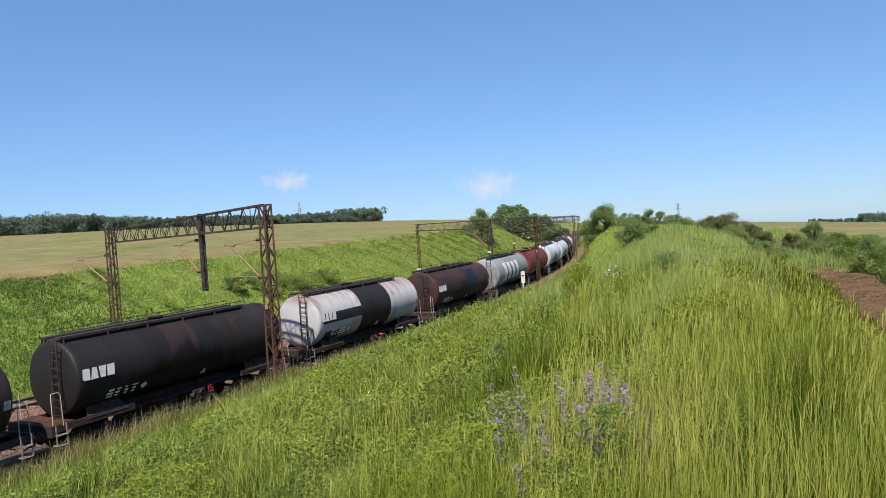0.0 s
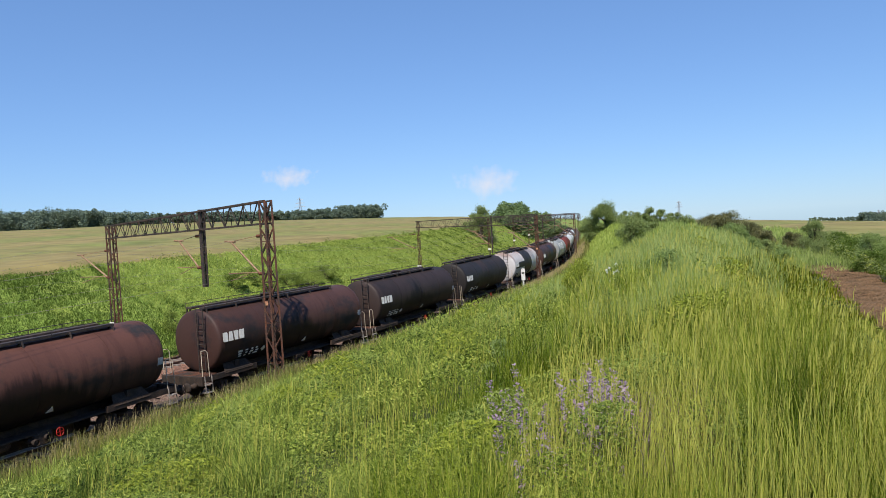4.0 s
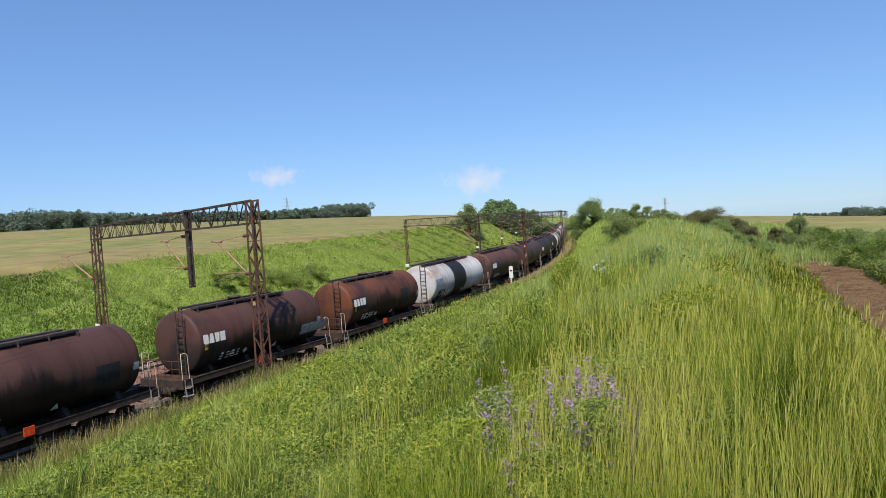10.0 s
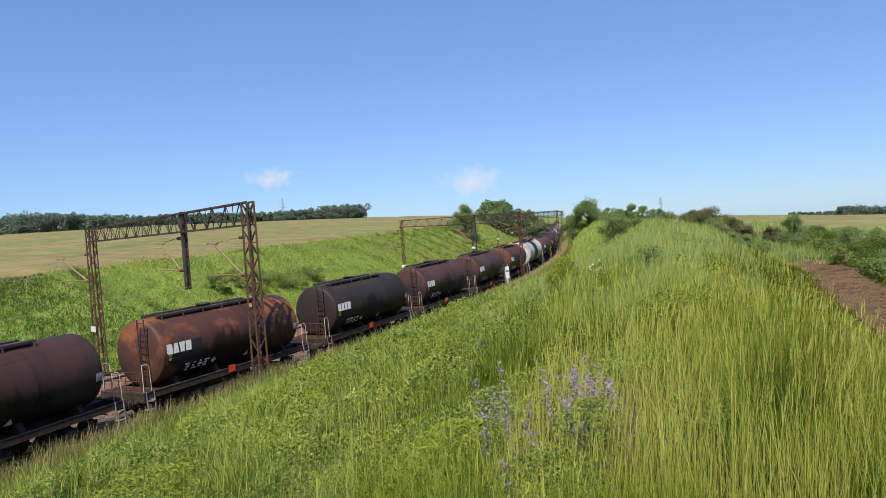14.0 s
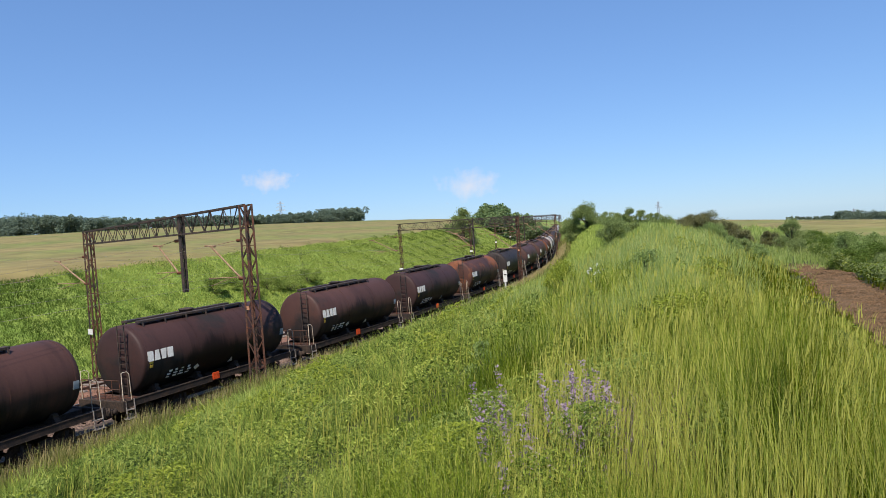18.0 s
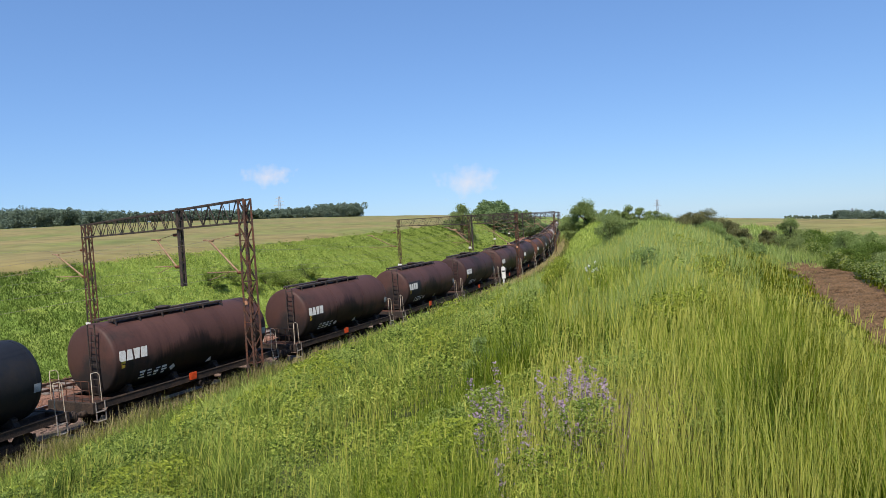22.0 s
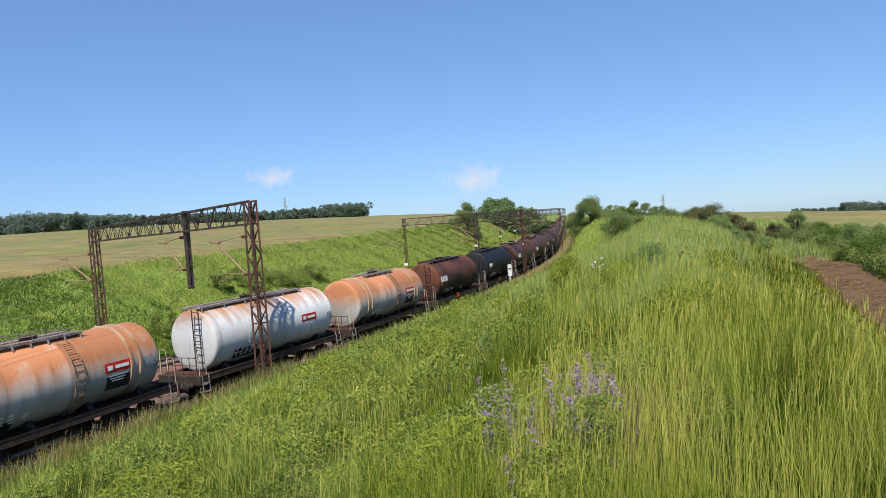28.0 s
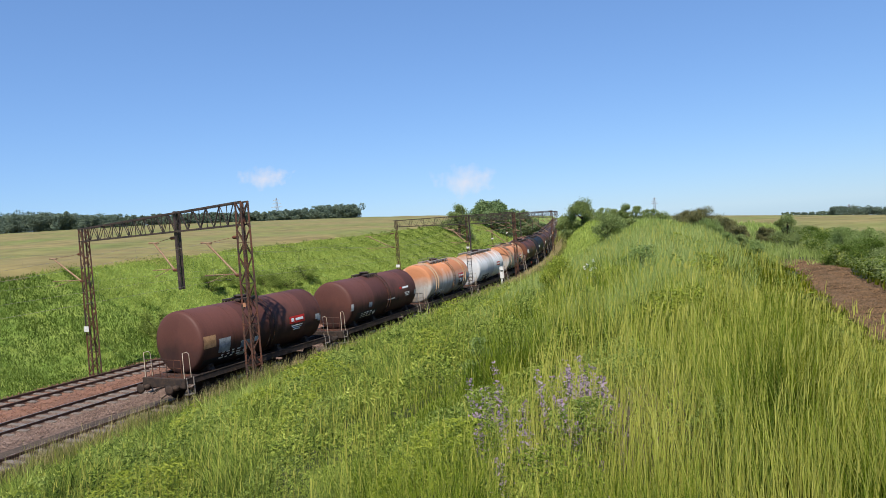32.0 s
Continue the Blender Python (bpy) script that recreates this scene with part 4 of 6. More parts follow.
    # placards at either end of the barrel
    if kind == "framed":
        part("placard", curved_panel(t0 + 0.46, t0 + 0.62, 8, 13), M_yellow, th, "small orange-yellow placard")
        part("placard", curved_panel(t0 + 0.45, t0 + 0.63, 1, 6), M_yellow, th, "small orange-yellow placard")
        part("placard", curved_panel(t0 + 0.47, t0 + 0.61, -6, -1), M_white, th, "small white placard")
    part("placard", curved_panel(t1 - 0.55, t1 - 0.30, 2, 14), M_greypanel, th, "small grey placard near the front end")
    part("diamond_sign", shared("diamond", lambda: Shape().box((0, 0, 0), (0.24, 0.01, 0.24), Matrix.Rotation(radians(45), 3, "Y")).mesh("diamond_sign", M_white)), None, th, "white diamond warning sign", m=pose(t0 + 3.15, *side_point(34, TANK_R + 0.02), rx=34))
    if kind in ("long", "framed"):
        y, z = side_point(40, TANK_R + 0.015)
        part("triangle_sign", shared("triangle", lambda: Shape().add([(-0.16, -0.006, -0.14), (0.16, -0.006, -0.14), (0, -0.006, 0.16), (-0.16, 0.006, -0.14), (0.16, 0.006, -0.14), (0, 0.006, 0.16)], [(0, 1, 2), (5, 4, 3), (0, 3, 4, 1), (1, 4, 5, 2), (2, 5, 3, 0)]).mesh("triangle_sign", M_white)), None, th, "white triangular sign", m=pose(0.75, y, z, rx=40))
    # lettering as plain bars
    r = random.Random(label)
    bars = Shape()
    x = t0 + 1.55
    for k in range(12):
        a = 28 + 6 * (k % 3)
        y, z = side_point(a)
        rot = Matrix.Rotation(radians(a), 3, "X")
        xx = x + 0.36 * (k // 3) + r.uniform(0, 0.1)
        bars.box((xx, y, z), (r.uniform(0.12, 0.30), 0.008, r.uniform(0.04, 0.11)), rot)
    tagged(part("lettering", bars, M_letter, th), "small white markings", kind="stuff")
    if logo == "white" or logo == "blue":
        for k in range(4):
            a = -6.0
            y, z = side_point(a)
            small = 0.7 if paint is P["navy"] else 1.0
            ob = part("logo_block", BLOCKS[k], None, th, m=pose(t0 + (0.50 if kind == "long" else 0.52) + 0.345 * small * k, y, z, rx=a) @ Matrix.Diagonal((small, 1, small, 1)))
            if logo == "blue":
                ob.material_slots[0].link = "OBJECT"
                ob.material_slots[0].material = M_bluegrey
    if logo == "badge":
        part("logo_bar", curved_panel(t1 - 2.35, t1 - 1.45, -14, -9), M_letter, th, "white maker's bar")
        part("logo_disc", curved_panel(t1 - 2.75, t1 - 2.5, -15, -9), M_red, th, "small red badge")
        for k in range(3):
            part("text_bar", curved_panel(t1 - 2.1 + 0.1 * k, t1 - 1.35, 2 + 4 * k, 4 + 4 * k), M_letter, th, "white line of small writing")
        part("data_panel", curved_panel(t0 + 0.9, t0 + 3.5, 24, 48), M_dkpanel, th, "black data panel")
        part("placard", curved_panel(t0 + 0.1, t0 + 0.38, -2, 14), M_white, th, "white placard")
        part("placard", curved_panel(t0 + 2.3, t0 + 2.7, 4, 16), M_greypanel, th, "grey placard")
        part("placard", curved_panel(t1 - 4.6, t1 - 3.6, 9, 11.5), M_white, th, "thin white line of writing")
    if kind == "plain" and logo in ("badge", "red") and paint is P["plum"]:
        for dx in (0.0, 0.34):
            part("side_ladder_rail", shared(("mid_rail", dx), lambda: Shape().tube([(0.15 + dx, *side_point(76 - 12 * k, TANK_R + 0.07)) for k in range(13)], 0.024, 5).mesh("side_ladder_rail", M_rustred)), None, th)
    if logo == "red":
        x0 = t1 - (3.0 if kind == "plain" else 2.9)
        part("logo_panel", curved_panel(x0, x0 + 1.25, -9, 6), M_red, th, "red maker's panel")
        part("logo_bar", curved_panel(x0 + 0.48, x0 + 1.12, -4, 1, TANK_R + 0.018), M_letter, th, "white bar on the panel")
        part("logo_disc", curved_panel(x0 + 0.12, x0 + 0.34, -5, 2, TANK_R + 0.018), M_letter, th, "white shape on the panel")
        for k in range(3):
            part("text_bar", curved_panel(x0 + 0.15 + 0.08 * k, x0 + 1.05 - 0.1 * k, 10 + 4 * k, 12 + 4 * k, TANK_R + 0.02), M_letter, th, "white line of small writing")
        part("placard", curved_panel(t1 - 0.75, t1 - 0.40, -2, 9), M_greypanel, th, "grey placard")
    for name, x0, x1, a0, a1, mm, lab in extra:
        part(name, curved_panel(x0, x1, a0, a1), mm, th, lab)
    return th


M_bluegrey = mat("faded_blue_paint", (0.20, 0.25, 0.30), 0.6, vary=0.2, scale=5)
M_brownpanel = mat("brown_panel_paint", (0.06, 0.035, 0.024), 0.65, vary=0.3, scale=3)
M_dkpanel = mat("black_panel_paint", (0.022, 0.022, 0.026), 0.6, vary=0.3, scale=4)
M_navypanel = mat("navy_panel_paint", (0.016, 0.02, 0.036), 0.6, vary=0.3, scale=4)
M_ochre = mat("ochre_primer", (0.42, 0.24, 0.12), 0.7, vary=0.2, scale=4)
M_greypanel = mat("grey_panel_paint", (0.36, 0.38, 0.40), 0.6, vary=0.15, scale=4)
BLK = (0.021, 0.017, 0.016)
PAINT_RIB = tank_mat("ring_paint", (0.58, 0.42, 0.28), (0.45, 0.22, 0.10), amount=0.4)
P = {
    "black": tank_mat("black_tank_paint", BLK, (0.0375, 0.0255, 0.0225), bands=[(-1.2, 0.3, (0.0413, 0.0263, 0.0225))], amount=0.35),
    "soot": tank_mat("sooty_brown_paint", (0.0375, 0.024, 0.021), (0.0263, 0.0225, 0.0225), amount=0.5),
    "brown": tank_mat("patchy_brown_paint", (0.0638, 0.03, 0.024), (0.021, 0.0195, 0.021), amount=0.45),
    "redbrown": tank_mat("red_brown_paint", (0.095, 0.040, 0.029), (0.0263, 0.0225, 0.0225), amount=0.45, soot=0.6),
    "banded": tank_mat("white_and_black_banded_paint", (0.52, 0.51, 0.50), (0.38, 0.29, 0.25), bands=[(-1.5, 1.3, BLK)], top=(0.27, 0.18, 0.15), top_edge=1.15, amount=0.36, streak=0.25, spill=0.3),
    "banded_old": tank_mat("pale_and_black_banded_paint", (0.50, 0.47, 0.46), (0.34, 0.26, 0.24), bands=[(-1.3, 2.1, BLK)], top=(0.28, 0.19, 0.16), top_edge=1.05, amount=0.36, streak=0.2, spill=0.3),
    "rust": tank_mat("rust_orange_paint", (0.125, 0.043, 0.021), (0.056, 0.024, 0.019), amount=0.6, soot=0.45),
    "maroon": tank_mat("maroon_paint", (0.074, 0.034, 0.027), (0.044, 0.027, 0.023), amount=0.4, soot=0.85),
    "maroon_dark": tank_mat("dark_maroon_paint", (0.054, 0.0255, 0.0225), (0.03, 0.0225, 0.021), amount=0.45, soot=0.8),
    "charcoal": tank_mat("charcoal_paint", (0.030, 0.021, 0.018), (0.048, 0.031, 0.025), amount=0.35),
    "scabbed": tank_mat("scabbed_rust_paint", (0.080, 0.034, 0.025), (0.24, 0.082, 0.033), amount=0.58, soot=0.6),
    "navy": tank_mat("blue_black_paint", (0.011, 0.0125, 0.017), (0.022, 0.019, 0.018), amount=0.35),
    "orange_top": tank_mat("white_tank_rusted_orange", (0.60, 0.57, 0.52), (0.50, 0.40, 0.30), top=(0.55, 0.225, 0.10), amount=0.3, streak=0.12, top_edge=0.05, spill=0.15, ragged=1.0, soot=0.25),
    "white_rust": tank_mat("white_tank_with_rust_runs", (0.68, 0.68, 0.67), (0.55, 0.50, 0.45), top=(0.46, 0.22, 0.10), amount=0.25, streak=0.12, top_edge=0.95, spill=0.12),
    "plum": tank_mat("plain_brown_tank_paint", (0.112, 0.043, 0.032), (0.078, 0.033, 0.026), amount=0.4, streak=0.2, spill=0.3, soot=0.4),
    "grey": tank_mat("grey_tank_paint", (0.27, 0.277, 0.27), (0.21, 0.195, 0.18), amount=0.35),
    "red": tank_mat("red_tank_paint", (0.195, 0.0375, 0.0263), (0.128, 0.0338, 0.0263), amount=0.4),
    "pale": tank_mat("pale_grey_tank_paint", (0.55, 0.58, 0.60), (0.42, 0.40, 0.38), amount=0.3),
}
# rear end of each barrel at the start, then kind, paint, label and maker's marks
FIRST = [
    (115.2, "long", "maroon_dark", "dark maroon tank wagon far ahead in the train", "white", ()),
    (101.2, "long", "pale", "pale grey tank wagon far ahead in the train", "none", ()),
    (87.2, "long", "maroon", "maroon tank wagon far ahead in the train", "white", ()),
    (73.2, "long", "pale", "whitish tank wagon with grimy ends", "none", ()),
    (59.3, "long", "pale", "pale blue-grey tank wagon with worn paint", "none", ()),
    (45.6, "long", "red", "brick-red tank wagon with worn paint", "none", ()),
    (33.2, "long", "grey", "grey tank wagon with large white painted bars", "bars", ()),
    (19.0, "long", "brown", "dark brown tank wagon with a blue-black patch", "white", (("paint_patch", 0.6, 2.6, -50, 34, M_navypanel, "blue-black repainted patch"),)),
    (4.5, "long", "banded_old", "dirty white tank wagon with a black band", "white", (("paint_panel", -5.2, -1.3, -14, 8, M_dkpanel, "dark grey stripe behind the marks"), ("spill_stain", -4.9, -3.4, 28, 75, M_dkpanel, "black spill"))),
    (-9.79, "long", "black", "black tank wagon with white maker's marks", "white", ()),
    (-23.64, "long", "soot", "sooty black-brown tank wagon with white marks", "white", ()),
    (-37.00, "long", "brown", "patchy brown and black tank wagon", "white", ()),
    (-51.42, "long", "redbrown", "red-brown tank wagon with black patches", "white", ()),
    (-65.60, "long", "banded", "white tank wagon with a broad black band", "blue", (("spill_stain", -4.7, -3.4, 22, 70, M_dkpanel, "black spill below the marks"),)),
    (-77.41, "framed", "rust", "rust-orange tank wagon with a black mark panel", "white", (("mark_panel", -4.45, -2.75, -18, 12, M_dkpanel, "black panel behind the marks"), ("paint_patch", 1.7, 2.8, -14, 32, M_dkpanel, "black patch"))),
    (-89.39, "framed", "maroon", "maroon-brown tank wagon with faded marks", "white", (("paint_patch", 2.7, 4.9, 12, 34, M_greypanel, "grey repainted patch"),)),
    (-101.59, "framed", "maroon", "maroon tank wagon with a black square patch", "white", (("paint_patch", 2.3, 3.4, -6, 30, M_dkpanel, "black square patch"),)),
    (-113.73, "framed", "charcoal", "charcoal tank wagon with white marks", "white", ()),
    (-126.22, "framed", "scabbed", "brown tank wagon scabbed with orange rust", "white", (("mark_panel", -4.0, -2.3, -14, 22, M_dkpanel, "dark panel behind the marks"),)),
    (-138.20, "framed", "maroon_dark", "dark maroon tank wagon with white marks", "white", ()),
    # the dark lower sides of these two carry shade in the paint besides grime
    (-150.26, "framed", "maroon", "maroon tank wagon with sooty lower side", "white", ()),
    (-162.33, "framed", "maroon_dark", "dark brown tank wagon with sooty stains", "white", ()),
    (-174.27, "framed", "maroon", "maroon tank wagon with a black mark panel", "white", (("mark_panel", -4.3, -2.3, -20, 30, M_dkpanel, "black panel behind the marks"),)),
    (-186.41, "framed", "maroon", "maroon-brown tank wagon with white marks", "white", ()),
    (-198.64, "framed", "maroon", "plain maroon tank wagon with white marks", "white", ()),
    (-210.80, "framed", "navy", "blue-black tank wagon with a brown lower patch", "white", (("paint_patch", -4.0, -0.9, 14, 44, M_brownpanel, "brown repainted lower patch"),)),
    (-223.15, "framed", "rust", "rusty orange-brown tank wagon with dark streaks", "white", (("paint_patch", 3.0, 4.6, 0, 26, M_dkpanel, "dark patch"),)),
    (-235.10, "ribbed", "orange_top", "white tank wagon heavily stained with orange rust", "red", (("data_panel", 1.75, 3.0, 12, 34, M_dkpanel, "dark data panel"), ("data_panel", -4.0, -1.9, 38, 58, M_dkpanel, "black data panel low on the side"), ("grey_patch", 3.6, 3.95, -6, 12, M_greypanel, "small grey panel"))),
    (-247.01, "plain", "white_rust", "white tank wagon with rust runs from the top", "red", (("data_panel", -3.2, -0.9, 26, 48, M_dkpanel, "black data panel low on the side"),)),
    (-259.17, "ribbed", "orange_top", "white tank wagon with an orange rust coat", "red", (("data_panel", 1.75, 3.0, 12, 34, M_dkpanel, "dark data panel"), ("data_panel", -4.0, -1.9, 38, 58, M_dkpanel, "black data panel low on the side"), ("grey_patch", 3.6, 3.95, -6, 12, M_greypanel, "small grey panel"))),
    (-271.01, "plain", "plum", "plain brown tank wagon with a small white and red badge", "badge", ()),
    (-283.22, "plain", "plum", "last plain brown tank wagon with patched side", "red", (("primer_patch", -4.35, -3.6, -10, 12, M_ochre, "ochre primer patch"), ("primer_patch", -3.4, -2.65, 0, 27, M_greypanel, "pale grey patch"), ("repair_patch", -1.9, -1.1, 14, 28, M_bluegrey, "dull grey patch"), ("repair_patch", -0.95, -0.6, 12, 22, M_greypanel, "small pale patch"), ("mark_panel", -4.2, -2.2, 36, 54, M_dkpanel, "dark data panel"), ("repair_patch", -1.9, -1.4, 38, 48, M_greypanel, "small grey panel low on the side"))),
]
TRAIN = []
for start, kind, paint, label, logo, extra in FIRST:
    w = tank_wagon(kind, P[paint], label, logo, extra)
    if logo == "bars":
        for k in range(4):
            part("painted_bar", curved_panel(-3.6 + 1.45 * k, -2.6 + 1.45 * k, -38, 30), M_white, w, "large white painted bar")
            part("bar_edge", curved_panel(-2.6 + 1.45 * k, -2.42 + 1.45 * k, -36, 32), M_dkpanel, w, "black edge beside the bar")
    TRAIN.append((w, start, (14.2 if kind == "long" else 12.15) / 2))


def run(t):
    """How far the train has come, t seconds on."""
    return 8.5737 * t + 0.00628 * t * t


def wagon_pose(rear, half, t):
    mid = rear + half - 1.70 + run(t)
    q = half - 2.9
    xa, ya, _ = line(mid - q)
    xb, yb, _ = line(mid + q)
    za, zb = float(rail_z(mid - q)) + RAIL_TOP, float(rail_z(mid + q)) + RAIL_TOP
    a, b = Vector((float(xa), float(ya), za)), Vector((float(xb), float(yb), zb))
    d = b - a
    c = (a + b) / 2
    return pose(c.x, c.y, c.z, 0, -math.degrees(math.asin(d.z / d.length)), math.degrees(math.atan2(d.y, d.x)))


def motions():
    """The train runs by, each wagon along the curve."""
    times = [0, 0.1, 0.2] + [0.5 + 0.75 * k for k in range(42)] + [31.8, 31.9, 32.0]
    for w, rear, half in TRAIN:
        walk(w, [(t, wagon_pose(rear, half, t)) for t in times])


# ================= plants =================
RNG = np.random.RandomState(7)


def blade_mesh(name, x, y, z, h, w, lean, yaw, material):
    """Tapered, bent blades of three triangles each."""
    n = len(x)
    b = np.stack([x, y, z], -1)
    d = np.stack([np.cos(yaw), np.sin(yaw), np.zeros(n)], -1)
    face = RNG.uniform(0, np.pi, n)
    p = np.stack([np.cos(face), np.sin(face), np.zeros(n)], -1) * (w / 2)[:, None]
    up = np.array([0, 0, 1.0])
    mid = b + up * (0.55 * h)[:, None] + d * (0.28 * lean * h)[:, None]
    tip = b + up * (h * (1 - 0.35 * lean ** 2))[:, None] + d * (lean * h)[:, None]
    v = np.stack([b - p, b + p, mid - p * 0.75, mid + p * 0.75, tip], 1).reshape(-1, 3)
    k = (np.arange(n) * 5)[:, None]
    f = np.concatenate([k + [0, 1, 3], k + [0, 3, 2], k + [2, 3, 4]], 1).reshape(-1, 3)
    return big_mesh(name, v, f, material)


def leaf_mesh(name, c, size, material, droop=0.4, slim=0.55, rng=None):
    """Folded leaves of two triangles each, turned every way."""
    r = rng or RNG
    n = len(c)
    a, e = r.uniform(0, 2 * np.pi, n), r.uniform(-droop, 0.9, n)
    d = np.stack([np.cos(a) * np.cos(e), np.sin(a) * np.cos(e), np.sin(e)], -1)
    t = r.normal(size=(n, 3))
    q = np.cross(d, t)
    q /= np.linalg.norm(q, axis=1)[:, None] + 1e-9
    nn = np.cross(d, q)
    s = np.asarray(size)[:, None] if np.ndim(size) else size
    v = np.stack([c - d * s * 0.5, c + q * s * slim * 0.5 + nn * s * 0.1, c + d * s * 0.5, c - q * s * slim * 0.5 + nn * s * 0.1], 1).reshape(-1, 3)
    k = (np.arange(n) * 4)[:, None]
    f = np.concatenate([k + [0, 1, 2], k + [0, 2, 3]], 1).reshape(-1, 3)
    return big_mesh(name, v, f, material)


def spread(n, r0, r1, a0=-44, a1=44):
    """Places round the top of the bank, thinning out with the distance."""
    r = np.exp(RNG.uniform(math.log(r0), math.log(r1), n))
    a = np.radians(RNG.uniform(a0, a1, n))
    x, y = r * np.sin(a), r * np.cos(a)
    s, o = plan(x, y)
    return x, y, r, s, o


def stuff(name, me, label):
    return tagged(new(name, me), label, name.replace("_", " "), kind="stuff")


BORDER_R = (0, 4, 7, 9, 12.5, 19, 30, 60, 80)
BORDER_O = (-21.9, -21.85, -21.8, -21.4, -20.9, -19.7, -17.0, -11.4, -11.9)


def BORDER(r):
    """Where the tall grass of the crest ends and the leafy slope begins, as an offset."""
    return np.interp(r, BORDER_R, BORDER_O)


def tufts(x, y, cell, seed):
    """Tussocks on a jittered grid: how high on its dome a place lies (0 to 1), and two random numbers of the tussock."""
    i, j = np.floor(x / cell), np.floor(y / cell)
    best = np.full(len(x), 9.0)
    r1, r2 = np.zeros(len(x)), np.zeros(len(x))

    def rnd(p, q, k):
        v = np.sin(p * 127.1 + q * 311.7 + k * 74.7 + seed * 13.3) * 43758.5453
        return v - np.floor(v)
    for p in (-1, 0, 1):
        for q in (-1, 0, 1):
            cx, cy = (i + p + rnd(i + p, j + q, 1)) * cell, (j + q + rnd(i + p, j + q, 2)) * cell
            d = np.hypot(x - cx, y - cy) / (cell * (0.55 + 0.5 * rnd(i + p, j + q, 5)))
            near = d < best
            best = np.where(near, d, best)
            r1 = np.where(near, rnd(i + p, j + q, 3), r1)
            r2 = np.where(near, rnd(i + p, j + q, 4), r2)
    return np.sqrt(np.clip(1 - best ** 2, 0, 1)), r1, r2


def grass():
    x, y, r, s, o = spread(800000, 2.2, 190)
    n = len(x)
    z = ground_z(s, o)
    patch = wob(x, y, 5.0, 21) + 0.5 * wob(x, y, 1.7, 22)
    off_path = np.abs(o - PATH_C(s)) + 2.5 * smooth(15, 17, s + patch)
    path = off_path < 0.95 + 0.2 * patch
    on_near = (o < -1.7) & ~path & (o > FIELD_O(s) + 0.4 + 0.5 * patch)
    dome, r1, r2 = tufts(x, y, 0.62, 3)
    dome2, r3, r4 = tufts(x, y, 1.5, 8)
    dome = np.where(r > 22, 0.5 * dome + 0.5 * dome2, dome)
    border = BORDER(r) + 1.6 * patch + 3.4 * (r4 - 0.5)
    tall = on_near & (o < border)
    slope = on_near & ~(o < border)
    foot = slope & (o > -4.6)
    bank = (o > 12.6) & (o < FAR_O(s) + 0.5 * patch)
    w = 0.00135 * r
    u, keep = RNG.uniform(size=n), RNG.uniform(size=n)
    yaw = RNG.uniform(0, 2 * np.pi, n)
    wind = np.where(u < 0.3, RNG.normal(0.3, 0.9, n), yaw)
    glade = np.hypot((x - 0.72) / 0.72, (y - 4.8) / 2.0) < 1 + 0.3 * patch
    # the gaps between tussocks are thin and low
    cover = np.clip(np.interp(r, [0, 8, 20], [-0.02, 0.05, 0.2]) + 1.1 * dome, 0, 1)
    leafy = on_near & ~foot & np.where(tall, r1 < np.where(glade, 0.9, np.interp(r, [0, 8, 20], [0.34, 0.24, 0.1])), r1 < np.interp(r, [0, 9, 16, 40], [0.92, 0.82, 0.52, 0.32]))

    def make(name, sel, h, lean, wide, material, label, turn=yaw):
        stuff(name, blade_mesh(name, x[sel], y[sel], z[sel] - 0.03, h[sel], (w * wide)[sel], lean[sel], turn[sel], material), label)
    blades = tall & (keep < cover * np.where(glade, 0.3, np.where(leafy, 0.35, 0.96)))
    ht = (0.22 + (0.34 + 0.5 * u ** 1.4) * (0.35 + 0.75 * dome)) * (0.58 + 0.8 * r2) * np.where(glade, 0.6, 1) * (1 + 0.15 * patch) * np.interp(r, [0, 8, 13], [0.86, 0.9, 0.72]) * np.interp(off_path, [1.0, 3.2], [0.3, 1])
    far_off = r + 7 * (r3 - 0.5) > 11
    lean, thick = RNG.uniform(0.02, 0.42, n), RNG.uniform(0.4, 1.1, n)
    olive = (o + 0.5 * patch + 1.6 * (r4 - 0.5) < -23.7) & (r < 40)
    make("tall_grass", blades & ~far_off & ~olive, ht, lean, thick, L_tall, "tall yellow-green meadow grass on the bank", wind)
    make("tall_grass", blades & olive, ht, lean, thick, L_olive, "dark olive grass beside the dirt path", wind)
    far_off &= ~olive
    make("meadow_grass", blades & far_off, ht, RNG.uniform(0.03, 0.5, n), RNG.uniform(0.35, 0.8, n), L_meadow, "soft pale meadow grass along the crest", wind)
    hs = (0.10 + (0.2 + 0.42 * u ** 1.5) * (0.3 + 0.9 * dome)) * (0.7 + 0.6 * r2) * (1 + 0.2 * patch)
    blades = slope & ~foot & ~leafy & (keep < cover * 0.85)
    make("slope_grass", blades & (r3 < np.interp(s, [-20, -4, 10, 25], [0.2, 0.5, 0.85, 0.95])), hs, RNG.uniform(0.1, 0.6, n), RNG.uniform(0.5, 1.1, n), L_bank, "soft pale green grass on the slope")
    make("slope_grass", blades & (r3 >= np.interp(s, [-20, -4, 10, 25], [0.2, 0.5, 0.85, 0.95])), hs, RNG.uniform(0.1, 0.6, n), RNG.uniform(0.5, 1.1, n), L_lush, "deep green grass tussocks on the slope")
    make("foot_grass", foot & (keep < 0.95), (0.40 + 0.75 * u * (0.4 + 0.8 * dome)) * (1 + 0.35 * patch), RNG.uniform(0.05, 0.4, n), np.full(n, 0.8), L_foot, "brown-green feathery grass at the foot of the slope")
    deep = s + 9 * wob(x, y, 9, 95) + 5 * wob(x, y, 2.5, 96) < 12
